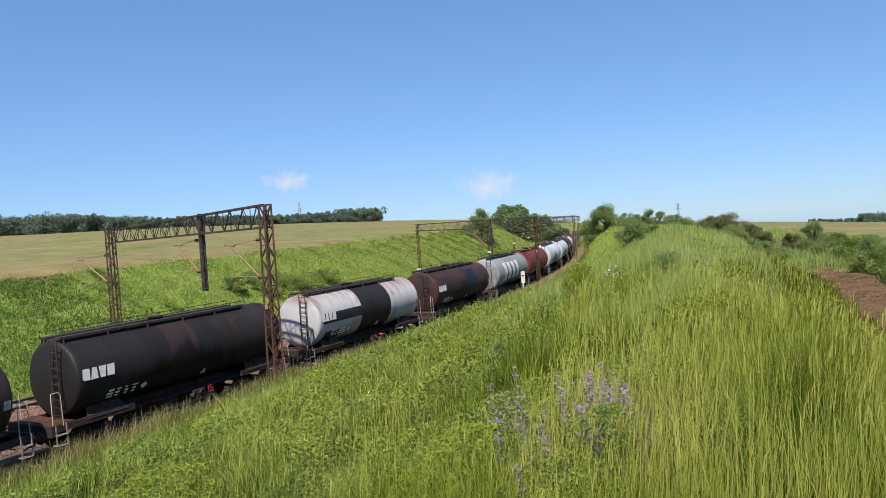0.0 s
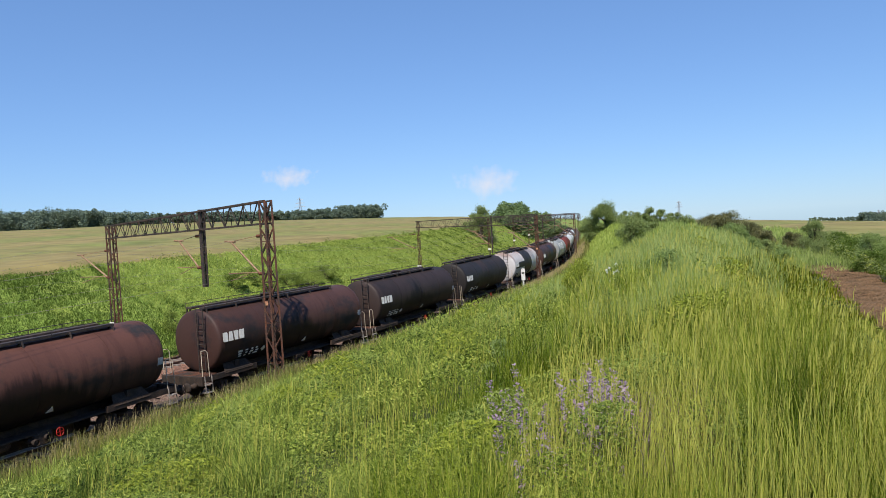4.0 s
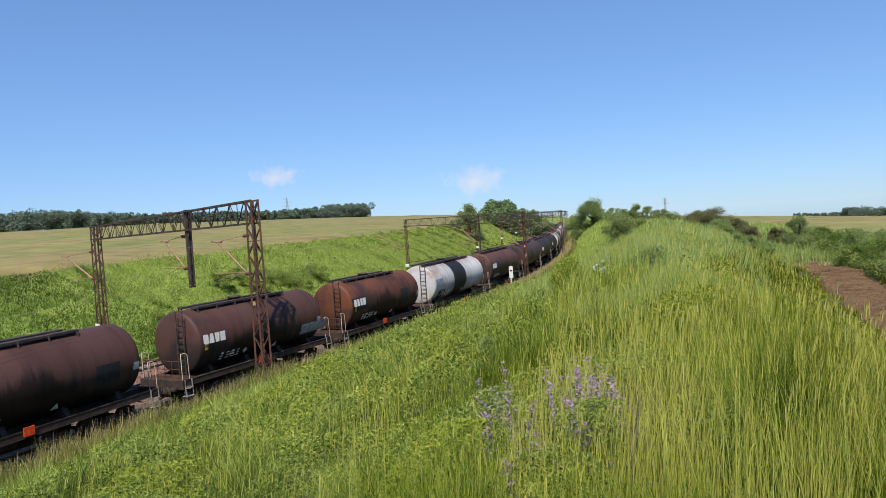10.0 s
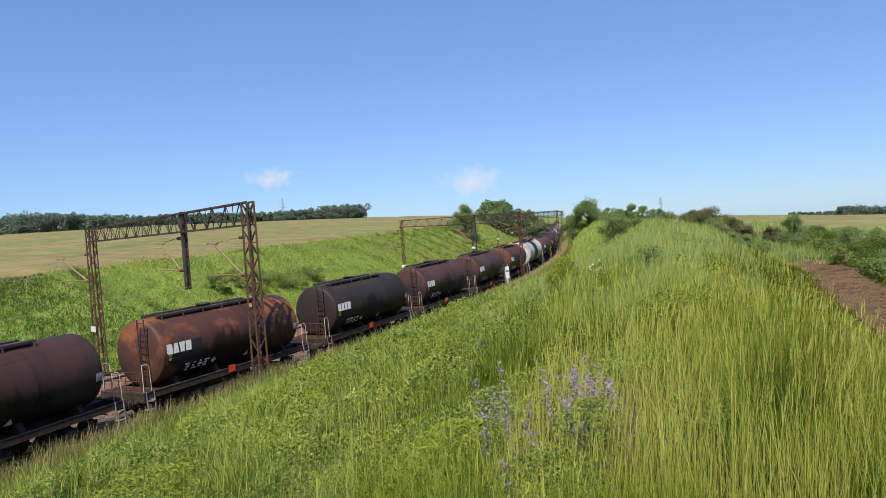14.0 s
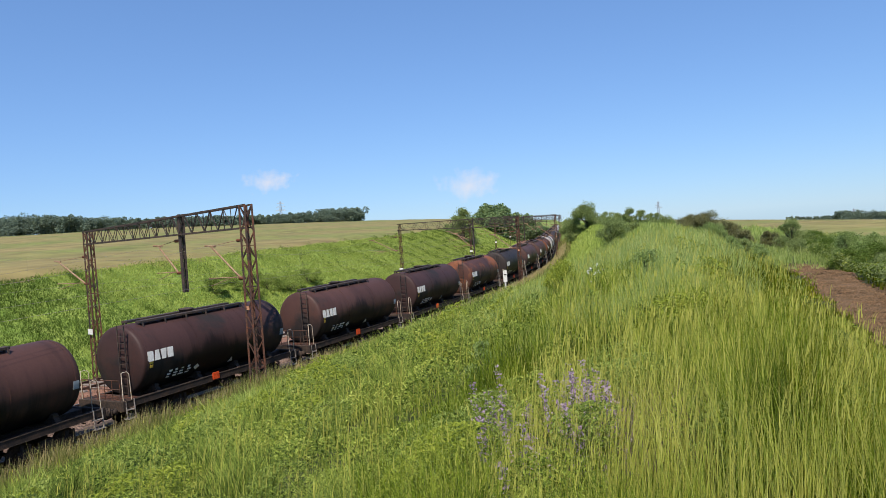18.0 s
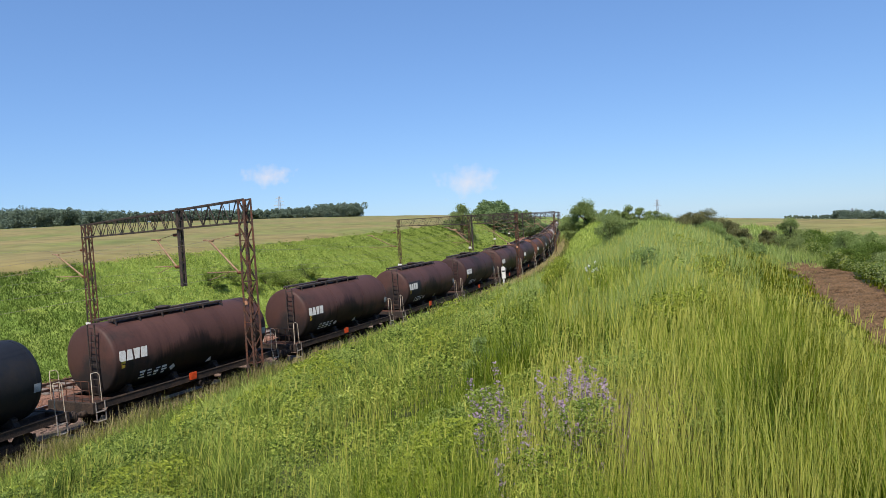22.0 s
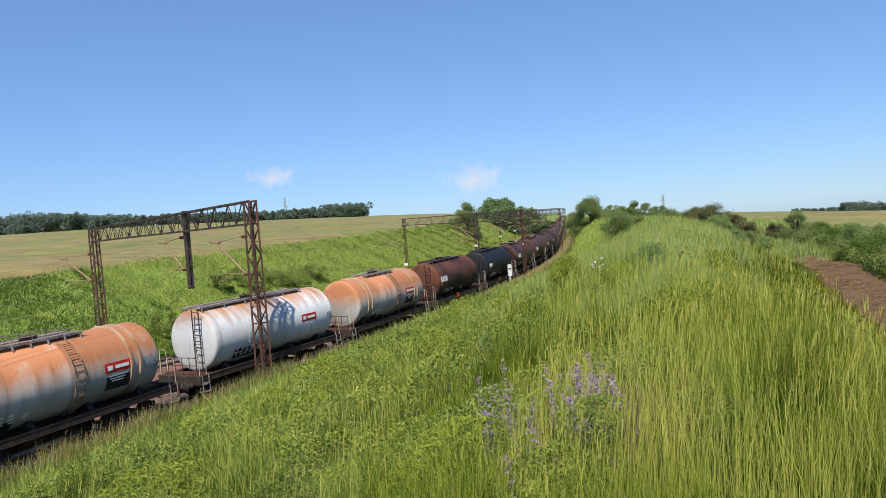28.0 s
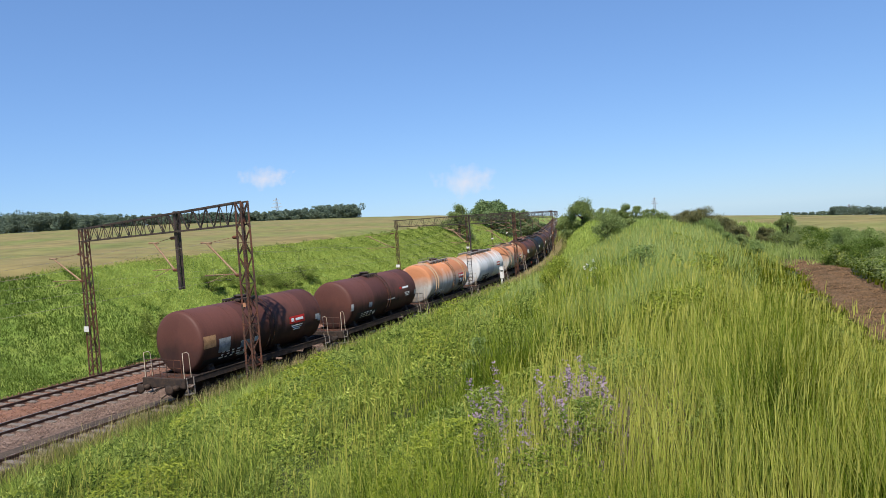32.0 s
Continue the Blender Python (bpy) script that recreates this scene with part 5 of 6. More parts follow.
    make("far_bank_grass", bank & deep, (0.16 + 0.2 * u) * (1 + 0.4 * patch), RNG.uniform(0.3, 1.1, n), np.full(n, 0.6), L_deep, "deep green grass and weeds on the far bank")
    make("far_bank_grass", bank & ~deep, (0.16 + 0.2 * u) * (1 + 0.4 * patch), RNG.uniform(0.3, 1.1, n), np.full(n, 0.6), L_bank, "green grass and weeds on the far bank")
    # leafy herbs: leaves over the domes of their tussocks
    top = np.where(tall, 0.25 + 0.35 * dome, 0.04 + 0.55 * dome) * (0.55 + 0.8 * r2)
    zz = z + top * (1 - 0.55 * u ** 2)
    size = np.clip(0.0056 * r, 0.028, 0.085) * RNG.uniform(0.7, 1.4, n) * (0.75 + 0.6 * r3)
    r5 = np.clip(r2 + np.interp(s, [-22, -8, 8, 20], [-0.22, -0.02, 0.2, 0.3]) * (r2 < 0.88), 0, 1)
    sel = leafy & (keep < np.clip(0.15 + dome, 0, 1)) & (dome > 0.15)
    for k, (name, m, lo, hi, label) in enumerate((("slope_herbs", L_lush, 0.0, 0.5, "dark green leafy herbs in tussocks"), ("slope_herbs", L_herb, 0.5, 0.85, "light green leafy herbs in tussocks"), ("slope_herbs", L_yellow, 0.85, 1.01, "yellow-green leafy herbs in tussocks"))):
        q = np.where(sel & (r5 >= lo) & (r5 < hi))[0]
        stuff(name, leaf_mesh(name, np.stack([x[q], y[q], zz[q]], -1), size[q], m, droop=0.5, slim=0.36), label)


def meadow_round():
    """The same meadow going on beside and behind the camera's stand."""
    n = 150000
    a = np.radians(RNG.uniform(42, 318, n))
    r = np.where(RNG.uniform(size=n) < 0.5, RNG.uniform(0.3, 8, n), RNG.uniform(4, 34, n))
    front = np.arange(n) < 7000
    a[front], r[front] = np.radians(RNG.uniform(-46, 46, 7000)), RNG.uniform(0.3, 2.3, 7000)
    x, y = r * np.sin(a), r * np.cos(a)
    s, o = plan(x, y)
    dome, r1, r2 = tufts(x, y, 0.62, 3)
    ok = (o < -1.9) & (np.abs(o - PATH_C(s)) > 1.0) & (o > -33) & (RNG.uniform(size=n) < 0.25 + dome)
    x, y, r, s, o, dome, r2 = (q[ok] for q in (x, y, r, s, o, dome, r2))
    m = len(x)
    h = (0.22 + 0.45 * dome * RNG.uniform(0.5, 1, m)) * (0.8 + 0.4 * r2)
    stuff("meadow_grass", blade_mesh("meadow_grass", x, y, ground_z(s, o) - 0.03, h, np.clip(0.004 * r, 0.012, 0.08), RNG.uniform(0.05, 0.4, m), RNG.uniform(0, 6.28, m), L_tall), "meadow grass round the top of the bank")


def long_stalks():
    """Tall upright stalks that stand out singly from the meadow grass."""
    x, y, r, s, o = spread(13000, 2.3, 12, -12, 44)
    border = BORDER(r)
    tuft = wob(x, y, 1.3, 91) + 0.6 * wob(x, y, 0.45, 92)
    ok = (o < border + 0.1) & (o > PATH_C(s) + 1.9) & (tuft > 0.05) & ((np.hypot((x - 0.72) / 0.7, (y - 4.8) / 1.9) > 1) | (RNG.uniform(size=len(x)) < 0.3))
    x, y, r, s, o = x[ok], y[ok], r[ok], s[ok], o[ok]
    n = len(x)
    h = RNG.uniform(0.5, 1.05, n) * np.interp(r, [0, 8, 13], [1, 1, 0.75])
    stuff("grass_stalks", blade_mesh("grass_stalks", x, y, ground_z(s, o), h, 0.0017 * r, RNG.uniform(0.01, 0.25, n), RNG.uniform(0, 6.28, n), L_reed), "long pale yellow-green stalks in the meadow")


def more_bank():
    """Extra cover for the far bank and the slope, where the log-spread is thin."""
    n = 310000
    s = np.where(RNG.uniform(size=n) < 0.88, RNG.uniform(-45, 150, n), RNG.uniform(150, 300, n))
    o = 12.7 + (FAR_O(s) - 12.7) * RNG.uniform(0, 1, n)
    x, y, _ = line(s, o)
    z = ground_z(s, o)
    r = np.hypot(x, y)
    u = RNG.uniform(size=n)
    p = wob(x, y, 6, 31) + 0.6 * wob(x, y, 2.1, 32)
    deep = s + 9 * wob(x, y, 9, 95) + 5 * wob(x, y, 2.5, 96) < 12
    for q, m, label in ((deep, L_deep, "deep green grass and weeds on the far bank"), (~deep, L_bank, "green grass and weeds on the far bank")):
        j = int(q.sum())
        stuff("far_bank_grass", blade_mesh("far_bank_grass", x[q], y[q], z[q] - 0.03, ((0.15 + 0.2 * u) * (1 + 0.4 * p))[q], 0.0007 * r[q], RNG.uniform(0.3, 1.1, j), RNG.uniform(0, 6.28, j), m), label)
    k = np.where((p > np.interp(s, [-30, 0, 30], [-0.5, 0.0, 0.35])) & (RNG.uniform(size=n) < np.interp(s, [-30, 0, 30], [0.8, 0.5, 0.3])))[0]
    stuff("far_bank_weeds", leaf_mesh("far_bank_weeds", np.stack([x[k], y[k], z[k] + RNG.uniform(0.1, 0.6, len(k))], -1), 0.0017 * r[k], L_deep), "patches of darker leafy weeds on the far bank")
    n = 70000
    s = RNG.uniform(-42, 140, n)
    o = RNG.uniform(-34.5, -1.8, n)
    ok = (np.abs(o - PATH_C(s)) > 1.5) & (o > FIELD_O(s))
    s, o = s[ok], o[ok]
    x, y, _ = line(s, o)
    z = ground_z(s, o)
    r = np.maximum(np.hypot(x, y), 8)
    far = r > 9
    x, y, z, r = x[far], y[far], z[far], r[far]
    stuff("slope_grass", blade_mesh("slope_grass", x, y, z - 0.03, RNG.uniform(0.2, 0.6, len(x)), np.minimum(0.0010 * r, 0.08), RNG.uniform(0.1, 0.5, len(x)), RNG.uniform(0, 6.28, len(x)), L_bank), "mixed grass over the near bank")


def seed_heads():
    """Stalks with seed heads over the tall grass and along the foot of the slope."""
    x, y, r, s, o = spread(24000, 2.6, 75)
    border = BORDER(r)
    some = RNG.uniform(size=len(x)) < 0.2 + 0.3 * wob(x, y, 4.0, 25)
    ok = ((o < border) & (np.abs(o - PATH_C(s)) > 1.5) & (o > FIELD_O(s))) | ((o > -4.2) & (o < -1.8)) | ((o >= border) & (o < -1.8) & some)
    x, y, r, s, o = x[ok], y[ok], r[ok], s[ok], o[ok]
    n = len(x)
    z = ground_z(s, o)
    h = RNG.uniform(0.65, 1.12, n) * np.where(o > -5, 0.82, np.interp(r, [0, 8, 13], [1, 1, 0.75]))
    lean, yaw = RNG.uniform(0.03, 0.25, n), RNG.normal(0.3, 0.8, n)
    stuff("grass_stalks", blade_mesh("grass_stalks", x, y, z, h, 0.0010 * r, lean, yaw, L_straw), "dry straw-coloured grass stalks")
    tip = np.stack([x + np.cos(yaw) * lean * h, y + np.sin(yaw) * lean * h, z + h * (1 - 0.35 * lean ** 2)], -1)
    tip, r, yaw = tip[::2], r[::2], yaw[::2]
    n = len(tip)
    stuff("grass_seed_heads", blade_mesh("grass_seed_heads", tip[:, 0], tip[:, 1], tip[:, 2] - 0.06, RNG.uniform(0.06, 0.11, n), np.clip(0.0013 * r, 0.004, 0.03), RNG.uniform(0.1, 0.5, n), yaw, L_straw), "straw-brown seed heads")


def foot_stalks():
    """Brown feathery stalks right beside the wagons."""
    n = 16000
    s = RNG.uniform(-34, 110, n)
    o = -RNG.uniform(1.75, 3.6, n)
    x, y, _ = line(s, o)
    z = ground_z(s, o)
    r = np.hypot(x, y)
    clump = wob(s, o, 3.0, 51)
    ok = clump > -0.35
    x, y, z, r, s = x[ok], y[ok], z[ok], r[ok], s[ok]
    n = len(x)
    h = RNG.uniform(0.6, 1.35, n)
    stuff("dry_stalks", blade_mesh("dry_stalks", x, y, z, h, 0.0008 * r, RNG.uniform(0.05, 0.35, n), RNG.normal(0.6, 0.7, n), L_dry), "dry brown stalks beside the track")


def vetch():
    """Clumps of violet vetch in the tall grass."""
    spots = [(0.42, 6.6, 3), (0.13, 6.05, 4), (0.30, 5.65, 4), (0.60, 5.5, 3), (0.90, 5.95, 7), (0.79, 4.8, 18), (0.91, 5.05, 18), (0.68, 4.4, 7), (0.62, 3.9, 4),
             (1.12, 5.6, 3), (0.34, 4.25, 4), (0.12, 3.95, 3), (0.15, 3.6, 2), (0.25, 4.65, 3), (0.85, 5.5, 6)]
    for i, (cx, cy, count) in enumerate(spots):
        count = count * 3 // 2
        cx, cy = 1.02 * cx, 0.95 * cy
        r = np.random.RandomState(100 + i)
        x, y = cx + r.normal(0, 0.055, count), cy + r.normal(0, 0.13, count)
        z = ground_at(x, y)
        h = r.uniform(0.36, 0.76, count)
        th = new("vetch_clump")
        th.location = (cx, cy, float(ground_at([cx], [cy])[0]))
        tagged(th, "clump of violet tufted vetch among tall grass", "wildflower", group="vetch clumps in the meadow")
        back = np.array(th.location)
        lean, yaw = r.uniform(0.05, 0.3, count), r.uniform(0, 6.28, count)
        tagged(part("stem_tuft", blade_mesh("stem_tuft", x - back[0], y - back[1], z - back[2], h, np.full(count, 0.008), lean, yaw, L_lush), None, th), "green stems", kind="stuff")
        tip = np.stack([x + np.cos(yaw) * lean * h, y + np.sin(yaw) * lean * h, z + h], -1) - back
        m = 56
        t = r.uniform(0, 1, (count, m))
        c = tip[:, None, :] + np.stack([r.normal(0, 0.013, (count, m)) + 0.03 * t, r.normal(0, 0.013, (count, m)), -0.30 * t], -1)
        tagged(part("bloom", leaf_mesh("bloom", c.reshape(-1, 3), 0.028, L_violet, rng=r), None, th), "violet flower spikes", kind="stuff")
        t = r.uniform(0.2, 0.85, (count, m))
        c = np.stack([x[:, None] + r.normal(0, 0.07, (count, m)), y[:, None] + r.normal(0, 0.07, (count, m)), z[:, None] + h[:, None] * t], -1) - back
        part("foliage", leaf_mesh("foliage", c.reshape(-1, 3), 0.045, L_deep, slim=0.3, rng=r), None, th)


def dead_stems():
    """Brown stems of last year among the vetch."""
    r = np.random.RandomState(55)
    n = 1000
    k = r.randint(0, 5, n)
    cx, cy = np.array([0.95, 1.10, 0.70, 0.85, 1.45])[k], np.array([4.5, 5.0, 4.1, 4.7, 4.6])[k]
    x, y = cx + r.normal(0, 0.10, n), cy + r.normal(0, 0.2, n)
    stuff("dead_stems", blade_mesh("dead_stems", x, y, ground_at(x, y), r.uniform(0.3, 0.66, n), r.uniform(0.005, 0.011, n), r.uniform(0.02, 0.5, n), r.uniform(0, 6.28, n), L_dead), "brown dead stems among the vetch")


def shrub(name, x, y, height, width, material, label, leaf=0.22, count=900, seed=0, group="", base=0.1, flowers=0, clumps=20):
    """A shrub or tree: forked limbs and a crown of leaf clumps with gaps between them."""
    r = np.random.RandomState(seed + 500)
    z = float(ground_at([x], [y])[0])
    th = new(name)
    th.location = (x, y, z - 0.05)
    tagged(th, label, "tree" if "tree" in name else "shrub", group=group)
    limbs = Shape()
    cs, ws = [], []
    for k in range(clumps):
        a = r.uniform(0, 6.28)
        q = math.sqrt(r.uniform(0, 1))
        zz = r.uniform(base, 1.0)
        env = (1 - max(0.0, (zz - 0.35) / 0.75) ** 2) ** 0.5 if zz > 0.35 else 0.8 + 0.2 * zz / 0.35
        c = Vector((math.cos(a) * q * env * width * 0.42, math.sin(a) * q * env * width * 0.42, zz * height * 0.86))
        cs.append(c)
        ws.append(r.uniform(0.11, 0.27) * min(width, height * 1.2))
        rad = 0.012 * height
        limbs.tube([(0, 0, 0), (c.x * 0.25, c.y * 0.25, c.z * 0.45), tuple(c)], [rad * 1.5, rad, rad * 0.35], 5)
    part("trunk", limbs, M_bark, th, "brown forked trunk")
    pts = []
    for c, w in zip(cs, ws):
        m = int(8 * count / clumps)
        d = r.normal(size=(m, 3))
        d /= np.linalg.norm(d, axis=1)[:, None]
        rad = w * r.uniform(0.12, 1.15, m) ** 0.55 * np.where(r.uniform(size=m) < 0.1, 1.35, 1)
        p = np.array(c) + d * rad[:, None] * np.array([1.05, 1.05, 0.8])
        pts.append(p[p[:, 2] > 0.02])
    pts = np.concatenate(pts)
    part("crown", leaf_mesh("crown", pts, 0.52 * leaf * r.uniform(0.7, 1.3, len(pts)), material, slim=0.75, rng=r), None, th)
    if flowers:
        k = np.argsort(pts[:, 2] - 1.2 * pts[:, 1])[-(len(pts) // 2):][r.choice(len(pts) // 2, flowers, replace=False)]
        fl = pts[k] * 1.03
        part("blossoms", leaf_mesh("blossoms", np.repeat(fl, 6, 0) + r.normal(0, 0.016, (6 * flowers, 3)), 0.055, L_petal, slim=0.9, rng=r), None, th, "white blossoms")
    return th


def by(az, dist):
    """A place by its bearing (degrees right of +y) and distance from the foot of the camera's stand."""
    return dist * math.sin(radians(az)), dist * math.cos(radians(az))


def shrubs():
    g1 = "shrubs on the near bank"
    k = 0
    # bearing, distance, height, width
    for az, d, h, w, n, lf in ((11.2, 129, 4.6, 5.4, 1900, 0.34), (10.1, 131, 4.3, 5.0, 1500, 0.34), (1.27, 172, 8.6, 5.6, 2200, 0.42)):
        k += 1
        shrub("tree", *by(az, d), h, w, L_bush, "green broadleaf tree with a loose crown near the railway", lf, n, k, "trees along the bank", 0.08)
    for az, d, h, w in ((12.8, 125, 2.7, 3.2), (13.7, 120, 2.3, 2.8), (14.45, 118, 3.0, 2.6), (15.25, 118, 2.8, 3.0), (16.3, 116, 2.4, 2.6), (17.2, 116, 2.0, 2.8), (13.05, 76, 3.3, 3.3), (14.6, 82, 1.2, 2.4)):
        k += 1
        shrub("bush", *by(az, d), h, w, L_bush, "rounded green bush on the grassy bank", 0.24, 1000, k, g1, 0.05)
    for az, d, h, w, mt in ((20.1, 66, 2.4, 3.0, L_russet), (18.9, 67, 1.9, 2.2, L_russet), (21.5, 65, 2.0, 2.4, L_russet), (22.6, 63, 1.4, 2.0, L_russet), (24.4, 60, 1.5, 1.7, L_russet)):
        k += 1
        shrub("bush", *by(az, d), h, w, mt, "brownish green thicket bush on the crest of the bank", 0.15, 1300, k, g1, 0.03)
    for az, d, h, w, mt in ((20.5, 58, 1.3, 2.6, L_pale), (21.6, 44, 1.3, 1.3, L_pale), (22.6, 46, 1.3, 1.4, L_bush), (23.6, 45, 1.2, 1.3, L_pale), (25.8, 58, 2.5, 2.1, L_bush), (26.4, 52, 1.3, 1.8, L_bush), (29.4, 45, 1.8, 2.0, L_pale), (30.9, 43, 1.9, 2.0, L_pale), (33.2, 41, 2.0, 2.4, L_bush)):
        k += 1
        shrub("bush", *by(az, d), h, w, mt, "bushy green shrub beside the dirt path" if mt is L_bush else "pale-leaved shrub beside the dirt path", 0.13, 1200, k, g1, 0.05)
    # the dark hedge between the path and the field
    for i in range(13):
        k += 1
        s = 1.0 + 2.6 * i
        x, y, _ = line(s, float(PATH_C(s)) - 2.0 - 0.4 * math.sin(2.3 * i))
        shrub("bush", float(x), float(y), 1.15 + 0.3 * math.sin(1.7 * i + 1), 2.0, L_deep if i % 3 else L_bush, "low dark green bush in the hedge along the dirt path", 0.11, 900, k, "hedge along the path", 0.02)
    # small flowering shrubs in the meadow
    shrub("bush", 2.50, 15.8, 1.08, 1.0, L_yellow, "yellow-green leafy shrub in the tall grass", 0.075, 700, 74, g1, 0.25)
    shrub("wild_rose", 2.98, 14.4, 0.95, 0.75, L_lush, "low wild rose with white flowers in the grass", 0.06, 420, 71, g1, 0.2, flowers=12)
    shrub("wild_rose", 2.80, 13.0, 0.85, 0.5, L_herb, "low pale rose bush with few white flowers", 0.05, 260, 72, g1, 0.2, flowers=4)
    shrub("bush", 4.1, 14.9, 1.1, 1.1, L_pale, "pale green leafy shrub in the tall grass", 0.07, 650, 73, g1, 0.2)
    shrub("thistle_clump", 0.30, 8.6, 0.85, 0.4, L_pale, "pale grey-green thistle clump on the slope", 0.06, 260, 75, g1, 0.2)
    shrub("bush", 8.9, 11.6, 1.2, 1.5, L_pale, "light green weed bush at the edge of the path", 0.10, 900, 76, g1, 0.05)
    # far bank
    g2 = "shrubs on the far bank"
    for az, d, h, w, n, lf in ((0.1, 175, 2.2, 4.0, 400, 0.30), (2.1, 175, 2.4, 3.8, 400, 0.30)):
        k += 1
        shrub("bush", *by(az, d), h, w, L_bush, "loose dark bush at the top of the far bank", lf, n, k, g2, 0.08)
    for az, d, h, w in ((-14.5, 72, 1.9, 4.0), (-12.7, 74, 2.1, 4.2), (-11.4, 78, 1.7, 4.0), (-16.8, 70, 1.8, 3.8), (-18.5, 67, 1.6, 3.0), (-22.6, 56, 1.8, 2.4), (-21.9, 54, 1.2, 2.0), (-15.6, 69, 1.2, 3.0)):
        k += 1
        shrub("bush", *by(az, d), h, w, L_herb, "low tangle of leafy weeds on the far bank", 0.14, 1100, k, g2, 0.02)


def weeds():
    """The thick belt of herbs beyond the path."""
    n = 70000
    s = RNG.uniform(-20, 34, n)
    o = PATH_C(s) - 1.0 + (FIELD_O(s) - PATH_C(s) + 1.0) * RNG.uniform(0, 1, n)
    x, y, _ = line(s, o)
    z = ground_z(s, o)
    r = np.maximum(np.hypot(x, y), 6)
    p = wob(x, y, 4, 61)
    top = np.maximum(0.2, 0.75 + 0.45 * p)
    c = np.stack([x, y, z + top * RNG.uniform(0.1, 1, n) ** 0.7], -1)
    half = RNG.uniform(size=n) < 0.5 + 0.3 * p
    stuff("path_weeds", leaf_mesh("path_weeds", c[half], np.minimum(0.0045 * r[half], 0.11), L_bush), "dark leafy weeds beyond the dirt path")
    stuff("path_weeds", leaf_mesh("path_weeds", c[~half], np.minimum(0.0045 * r[~half], 0.11), L_tall, slim=0.3), "yellow-green weeds beyond the dirt path")


def wood(name, az0, az1, d, depth, h0, h1, count, label, seed, per=700, leaf=0.85, material=None):
    """A far wood as many crowns with an uneven top; its height goes from h0 to h1."""
    r = np.random.RandomState(seed)
    pts = []
    for i in range(count):
        f = (i + r.uniform(0, 1)) / count
        a = radians(az0 + (az1 - az0) * f)
        q = d + r.uniform(0, depth)
        x, y = q * math.sin(a), q * math.cos(a)
        z = WOOD_Z(x, y)
        hh = (h0 + (h1 - h0) * f) * r.uniform(0.82, 1.08)
        for k in range(6):
            c = np.array([x + r.normal(0, hh * 0.22), y + r.normal(0, hh * 0.22), z + hh * r.uniform(0.05, 0.80)])
            dd = r.normal(size=(per // 6, 3))
            dd /= np.linalg.norm(dd, axis=1)[:, None]
            pts.append(c + dd * hh * 0.24 * r.uniform(0.3, 1.08, (per // 6, 1)) ** 0.6)
    pts = np.concatenate(pts)
    stuff(name, leaf_mesh(name, pts, leaf * r.uniform(0.7, 1.3, len(pts)), material or L_forest_haze, rng=r), label)


def WOOD_Z(x, y):
    """Height of the fields far out."""
    return float(ground_at([x], [y])[0])


def woods():
    edge = "dark green wood along the far edge of the crop field"
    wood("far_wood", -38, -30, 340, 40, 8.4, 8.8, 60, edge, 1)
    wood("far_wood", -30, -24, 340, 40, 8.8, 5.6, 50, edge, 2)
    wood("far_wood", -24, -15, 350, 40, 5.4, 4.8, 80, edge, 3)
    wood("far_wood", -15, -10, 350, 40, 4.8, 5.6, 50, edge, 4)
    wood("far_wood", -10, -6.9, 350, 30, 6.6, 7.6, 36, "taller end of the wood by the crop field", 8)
    wood("hill_wood", 3.3, 6.2, 250, 26, 9.6, 10.4, 30, "rounded dark wood beyond the railway bend", 5, 1100, 0.85, L_wood)
    wood("hill_wood", 6.0, 7.6, 252, 22, 9.0, 5.0, 16, "lower end of the wood beyond the railway bend", 9, 1000, 0.85, L_wood)
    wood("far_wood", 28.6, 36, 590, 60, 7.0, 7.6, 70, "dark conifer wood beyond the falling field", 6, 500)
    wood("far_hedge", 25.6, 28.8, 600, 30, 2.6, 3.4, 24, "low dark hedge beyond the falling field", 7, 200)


def pylon(az, d, h, z):
    x, y = by(az, d)
    th = new("power_pylon")
    th.location = (x, y, z)
    tagged(th, "grey lattice power pylon far beyond the fields", "power pylon", group="far power pylons")
    sh = Shape()
    lattice(sh, (0, 0, 0), (0, 0, h), h * 0.14, h * 0.14, 0.8, 0.8, h / 8, 0.30, 0.18)
    part("tower", sh, M_pylon, th)
    for k, zz in enumerate((0.68, 0.80, 0.92)):
        w = h * (0.20 - 0.04 * k)
        part("cross_arm", Shape().bar((-w, 0, h * zz), (w, 0, h * zz), 0.45).bar((-w, 0, h * zz), (0, 0, h * zz + 1.6), 0.28).bar((w, 0, h * zz), (0, 0, h * zz + 1.6), 0.28), M_pylon, th)


M_pylon = mat("galvanised_steel", (0.50, 0.54, 0.60), 0.6, 0.3, vary=0.1, scale=0.5)


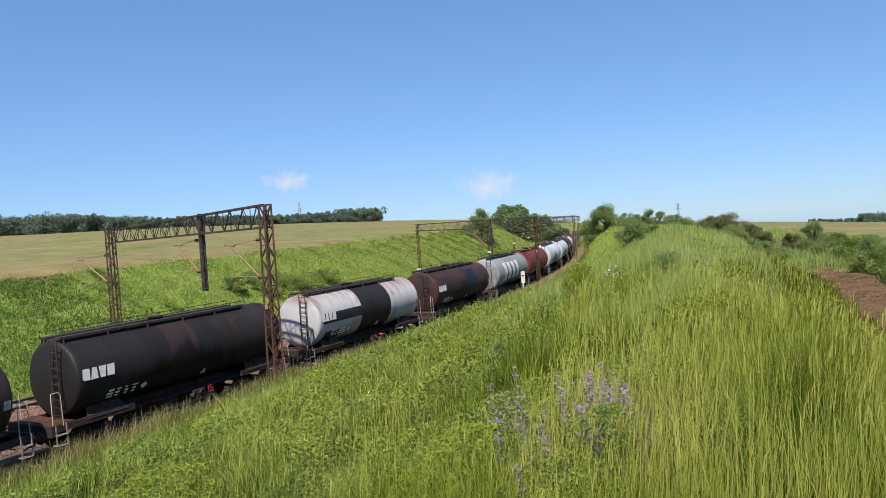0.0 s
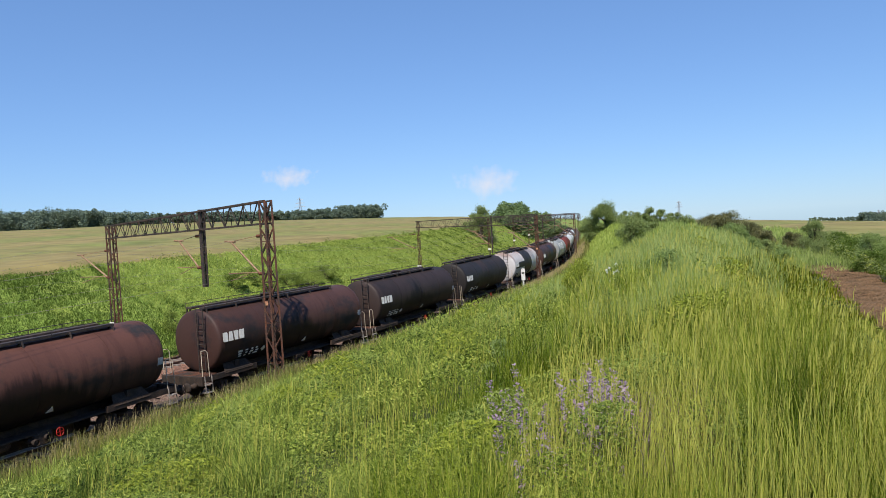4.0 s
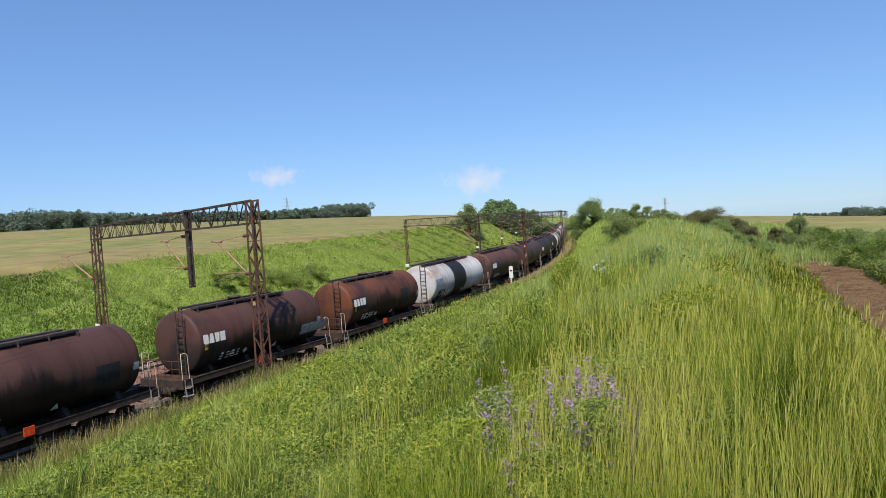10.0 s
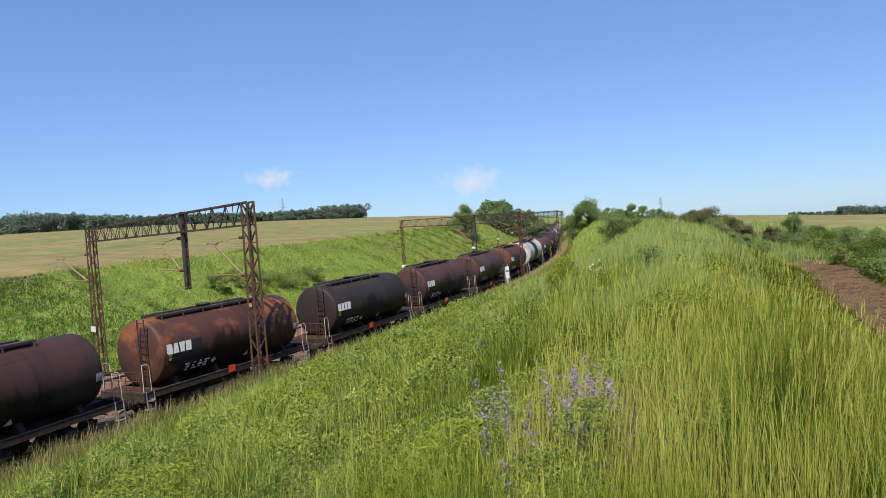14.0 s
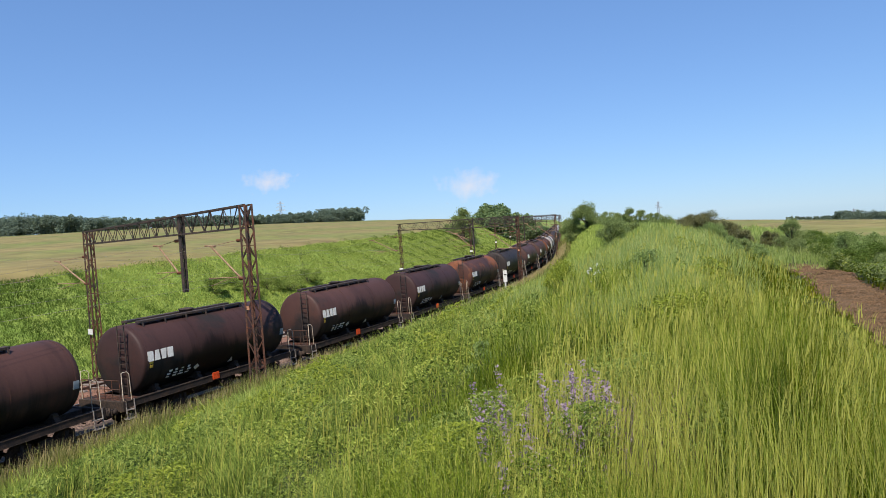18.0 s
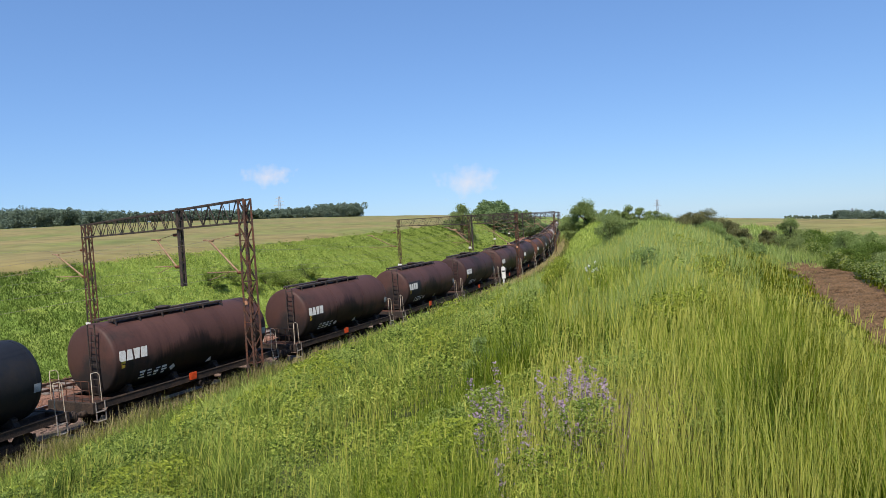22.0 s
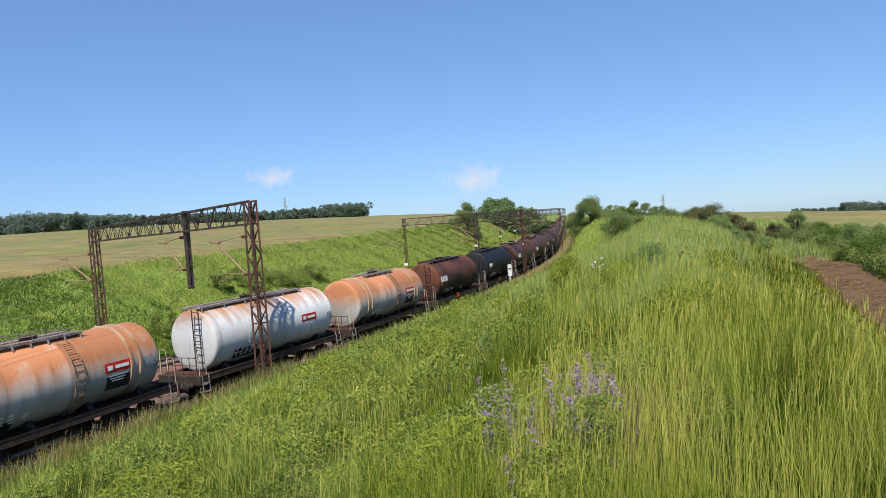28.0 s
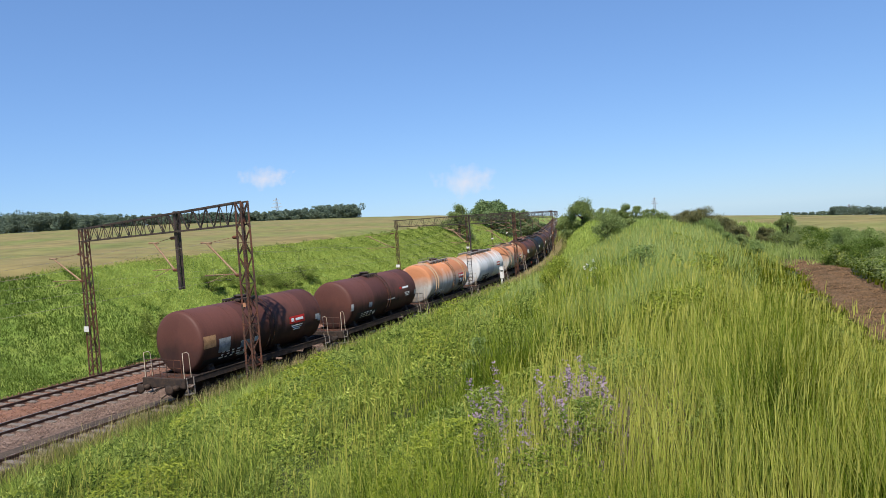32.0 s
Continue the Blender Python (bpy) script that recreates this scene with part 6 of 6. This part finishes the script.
def cloud(az, el, d, w, h, seed):
    """A far cloud: a plain soft-edged backdrop beyond all else."""
    m = bpy.data.materials.new("cloud_vapour")
    m.use_nodes = True
    n, ln = m.node_tree.nodes, m.node_tree.links
    n.remove(n["Principled BSDF"])
    e, t, mx = n.new("ShaderNodeEmission"), n.new("ShaderNodeBsdfTransparent"), n.new("ShaderNodeMixShader")
    e.inputs[0].default_value, e.inputs[1].default_value = (0.90, 0.84, 0.86, 1), 0.86
    tc, nz, mp, gr = n.new("ShaderNodeTexCoord"), n.new("ShaderNodeTexNoise"), n.new("ShaderNodeMapping"), n.new("ShaderNodeTexGradient")
    gr.gradient_type = "SPHERICAL"
    mp.inputs["Scale"].default_value = (2 / w, 1, 2 / h)
    nz.inputs["Scale"].default_value, nz.inputs["Detail"].default_value = 3.2 / h, 5
    ln.new(tc.outputs["Object"], mp.inputs[0])
    ln.new(tc.outputs["Object"], nz.inputs["Vector"])
    ln.new(mp.outputs[0], gr.inputs[0])
    a = n.new("ShaderNodeMath")
    a.operation = "MULTIPLY_ADD"
    ln.new(nz.outputs[0], a.inputs[0])
    a.inputs[1].default_value, a.inputs[2].default_value = 1.5, -0.95
    b = n.new("ShaderNodeMath")
    b.operation = "ADD"
    ln.new(a.outputs[0], b.inputs[0])
    ln.new(gr.outputs["Fac"], b.inputs[1])
    c = n.new("ShaderNodeMapRange")
    c.inputs["From Min"].default_value, c.inputs["From Max"].default_value = 0.0, 0.9
    c.inputs["To Max"].default_value = 0.62
    ln.new(b.outputs[0], c.inputs[0])
    ln.new(c.outputs[0], mx.inputs[0])
    ln.new(t.outputs[0], mx.inputs[1])
    ln.new(e.outputs[0], mx.inputs[2])
    ln.new(mx.outputs[0], n["Material Output"].inputs[0])
    sh = Shape().add([(-w / 2, 0, -h / 2), (w / 2, 0, -h / 2), (w / 2, 0, h / 2), (-w / 2, 0, h / 2)], [(0, 1, 2, 3)])
    x, y = by(az, d)
    ob = part("backdrop_cloud", sh, m)
    ob.matrix_basis = pose(x, y, EYE_Z + d * math.tan(radians(el)), rz=-az)
    tagged(ob, "small pale pinkish cloud low in the blue sky", "cloud", kind="structure")


def marker_post():
    s, o = 37.0, -2.6
    x, y, h = (float(q) for q in line(s, o))
    th = new("marker_post")
    th.matrix_basis = pose(x, y, float(ground_z(s, o)) - 0.1, rz=90 - math.degrees(h) + 25)
    tagged(th, "white marker post with a plate beside the track", "marker post")
    part("post", Shape().box((0, 0, 1.4), (0.12, 0.16, 2.8), bevel=0.02), M_concrete, th)
    part("plate", Shape().box((-0.08, 0, 2.2), (0.03, 0.38, 1.1), bevel=0.008), M_white, th, "white plate")
    part("bar", Shape().box((-0.098, 0.0, 2.35), (0.006, 0.24, 0.14)), M_black, th)


def stones():
    """Loose ballast and pebbles."""
    def pebble(name, x, y, z, size, material, label):
        n = len(x)
        base = np.array([(1, 0, 0), (-1, 0, 0), (0, 1, 0), (0, -1, 0), (0, 0, 1), (0, 0, -0.6)], float)
        v = base[None] * size[:, None, None] * RNG.uniform(0.6, 1.3, (n, 6, 1))
        a = RNG.uniform(0, 6.28, n)
        c, s_ = np.cos(a)[:, None], np.sin(a)[:, None]
        vx, vy = v[..., 0] * c - v[..., 1] * s_, v[..., 0] * s_ + v[..., 1] * c
        v = np.stack([vx + x[:, None], vy + y[:, None], v[..., 2] * 0.8 + z[:, None]], -1).reshape(-1, 3)
        f0 = np.array([(0, 2, 4), (2, 1, 4), (1, 3, 4), (3, 0, 4), (2, 0, 5), (1, 2, 5), (3, 1, 5), (0, 3, 5)])
        f = ((np.arange(n) * 6)[:, None, None] + f0[None]).reshape(-1, 3)
        stuff(name, big_mesh(name, v, f, material), label)
    n = 26000
    s, o = RNG.uniform(-32, 14, n), RNG.uniform(2.4, 6.1, n)
    x, y, _ = line(s, o)
    pebble("ballast_stones", x, y, rail_z(s) - 0.02, RNG.uniform(0.025, 0.055, n), M_ballast, "loose grey-brown ballast stones")
    n = 12000
    s, o = RNG.uniform(-32, 14, n), RNG.uniform(6.3, 12.2, n)
    x, y, _ = line(s, o)
    pebble("ballast_stones", x, y, rail_z(s) - 0.04, RNG.uniform(0.025, 0.055, n), M_rustballast, "loose rust-red ballast stones")
    n = 9000
    s, o = RNG.uniform(-14, 16, n), RNG.uniform(-1.0, 1.1, n)
    o = o + PATH_C(s)
    x, y, _ = line(s, o)
    pebble("path_stones", x, y, ground_z(s, o), RNG.uniform(0.015, 0.06, n), M_path, "pebbles and clods on the dirt path")


grass()
meadow_round()
long_stalks()
more_bank()
seed_heads()
foot_stalks()
vetch()
dead_stems()
shrubs()
weeds()
woods()
for az, d, h in ((-13.05, 900, 36), (16.67, 900, 23), (29.8, 900, 15)):
    pylon(az, d, h, WOOD_Z(*by(az, d)) - 0.3)
cloud(-13.8, 4.6, 3800, 330, 150, 3)
cloud(2.1, 3.4, 3800, 400, 220, 4)
marker_post()
stones()

motions()
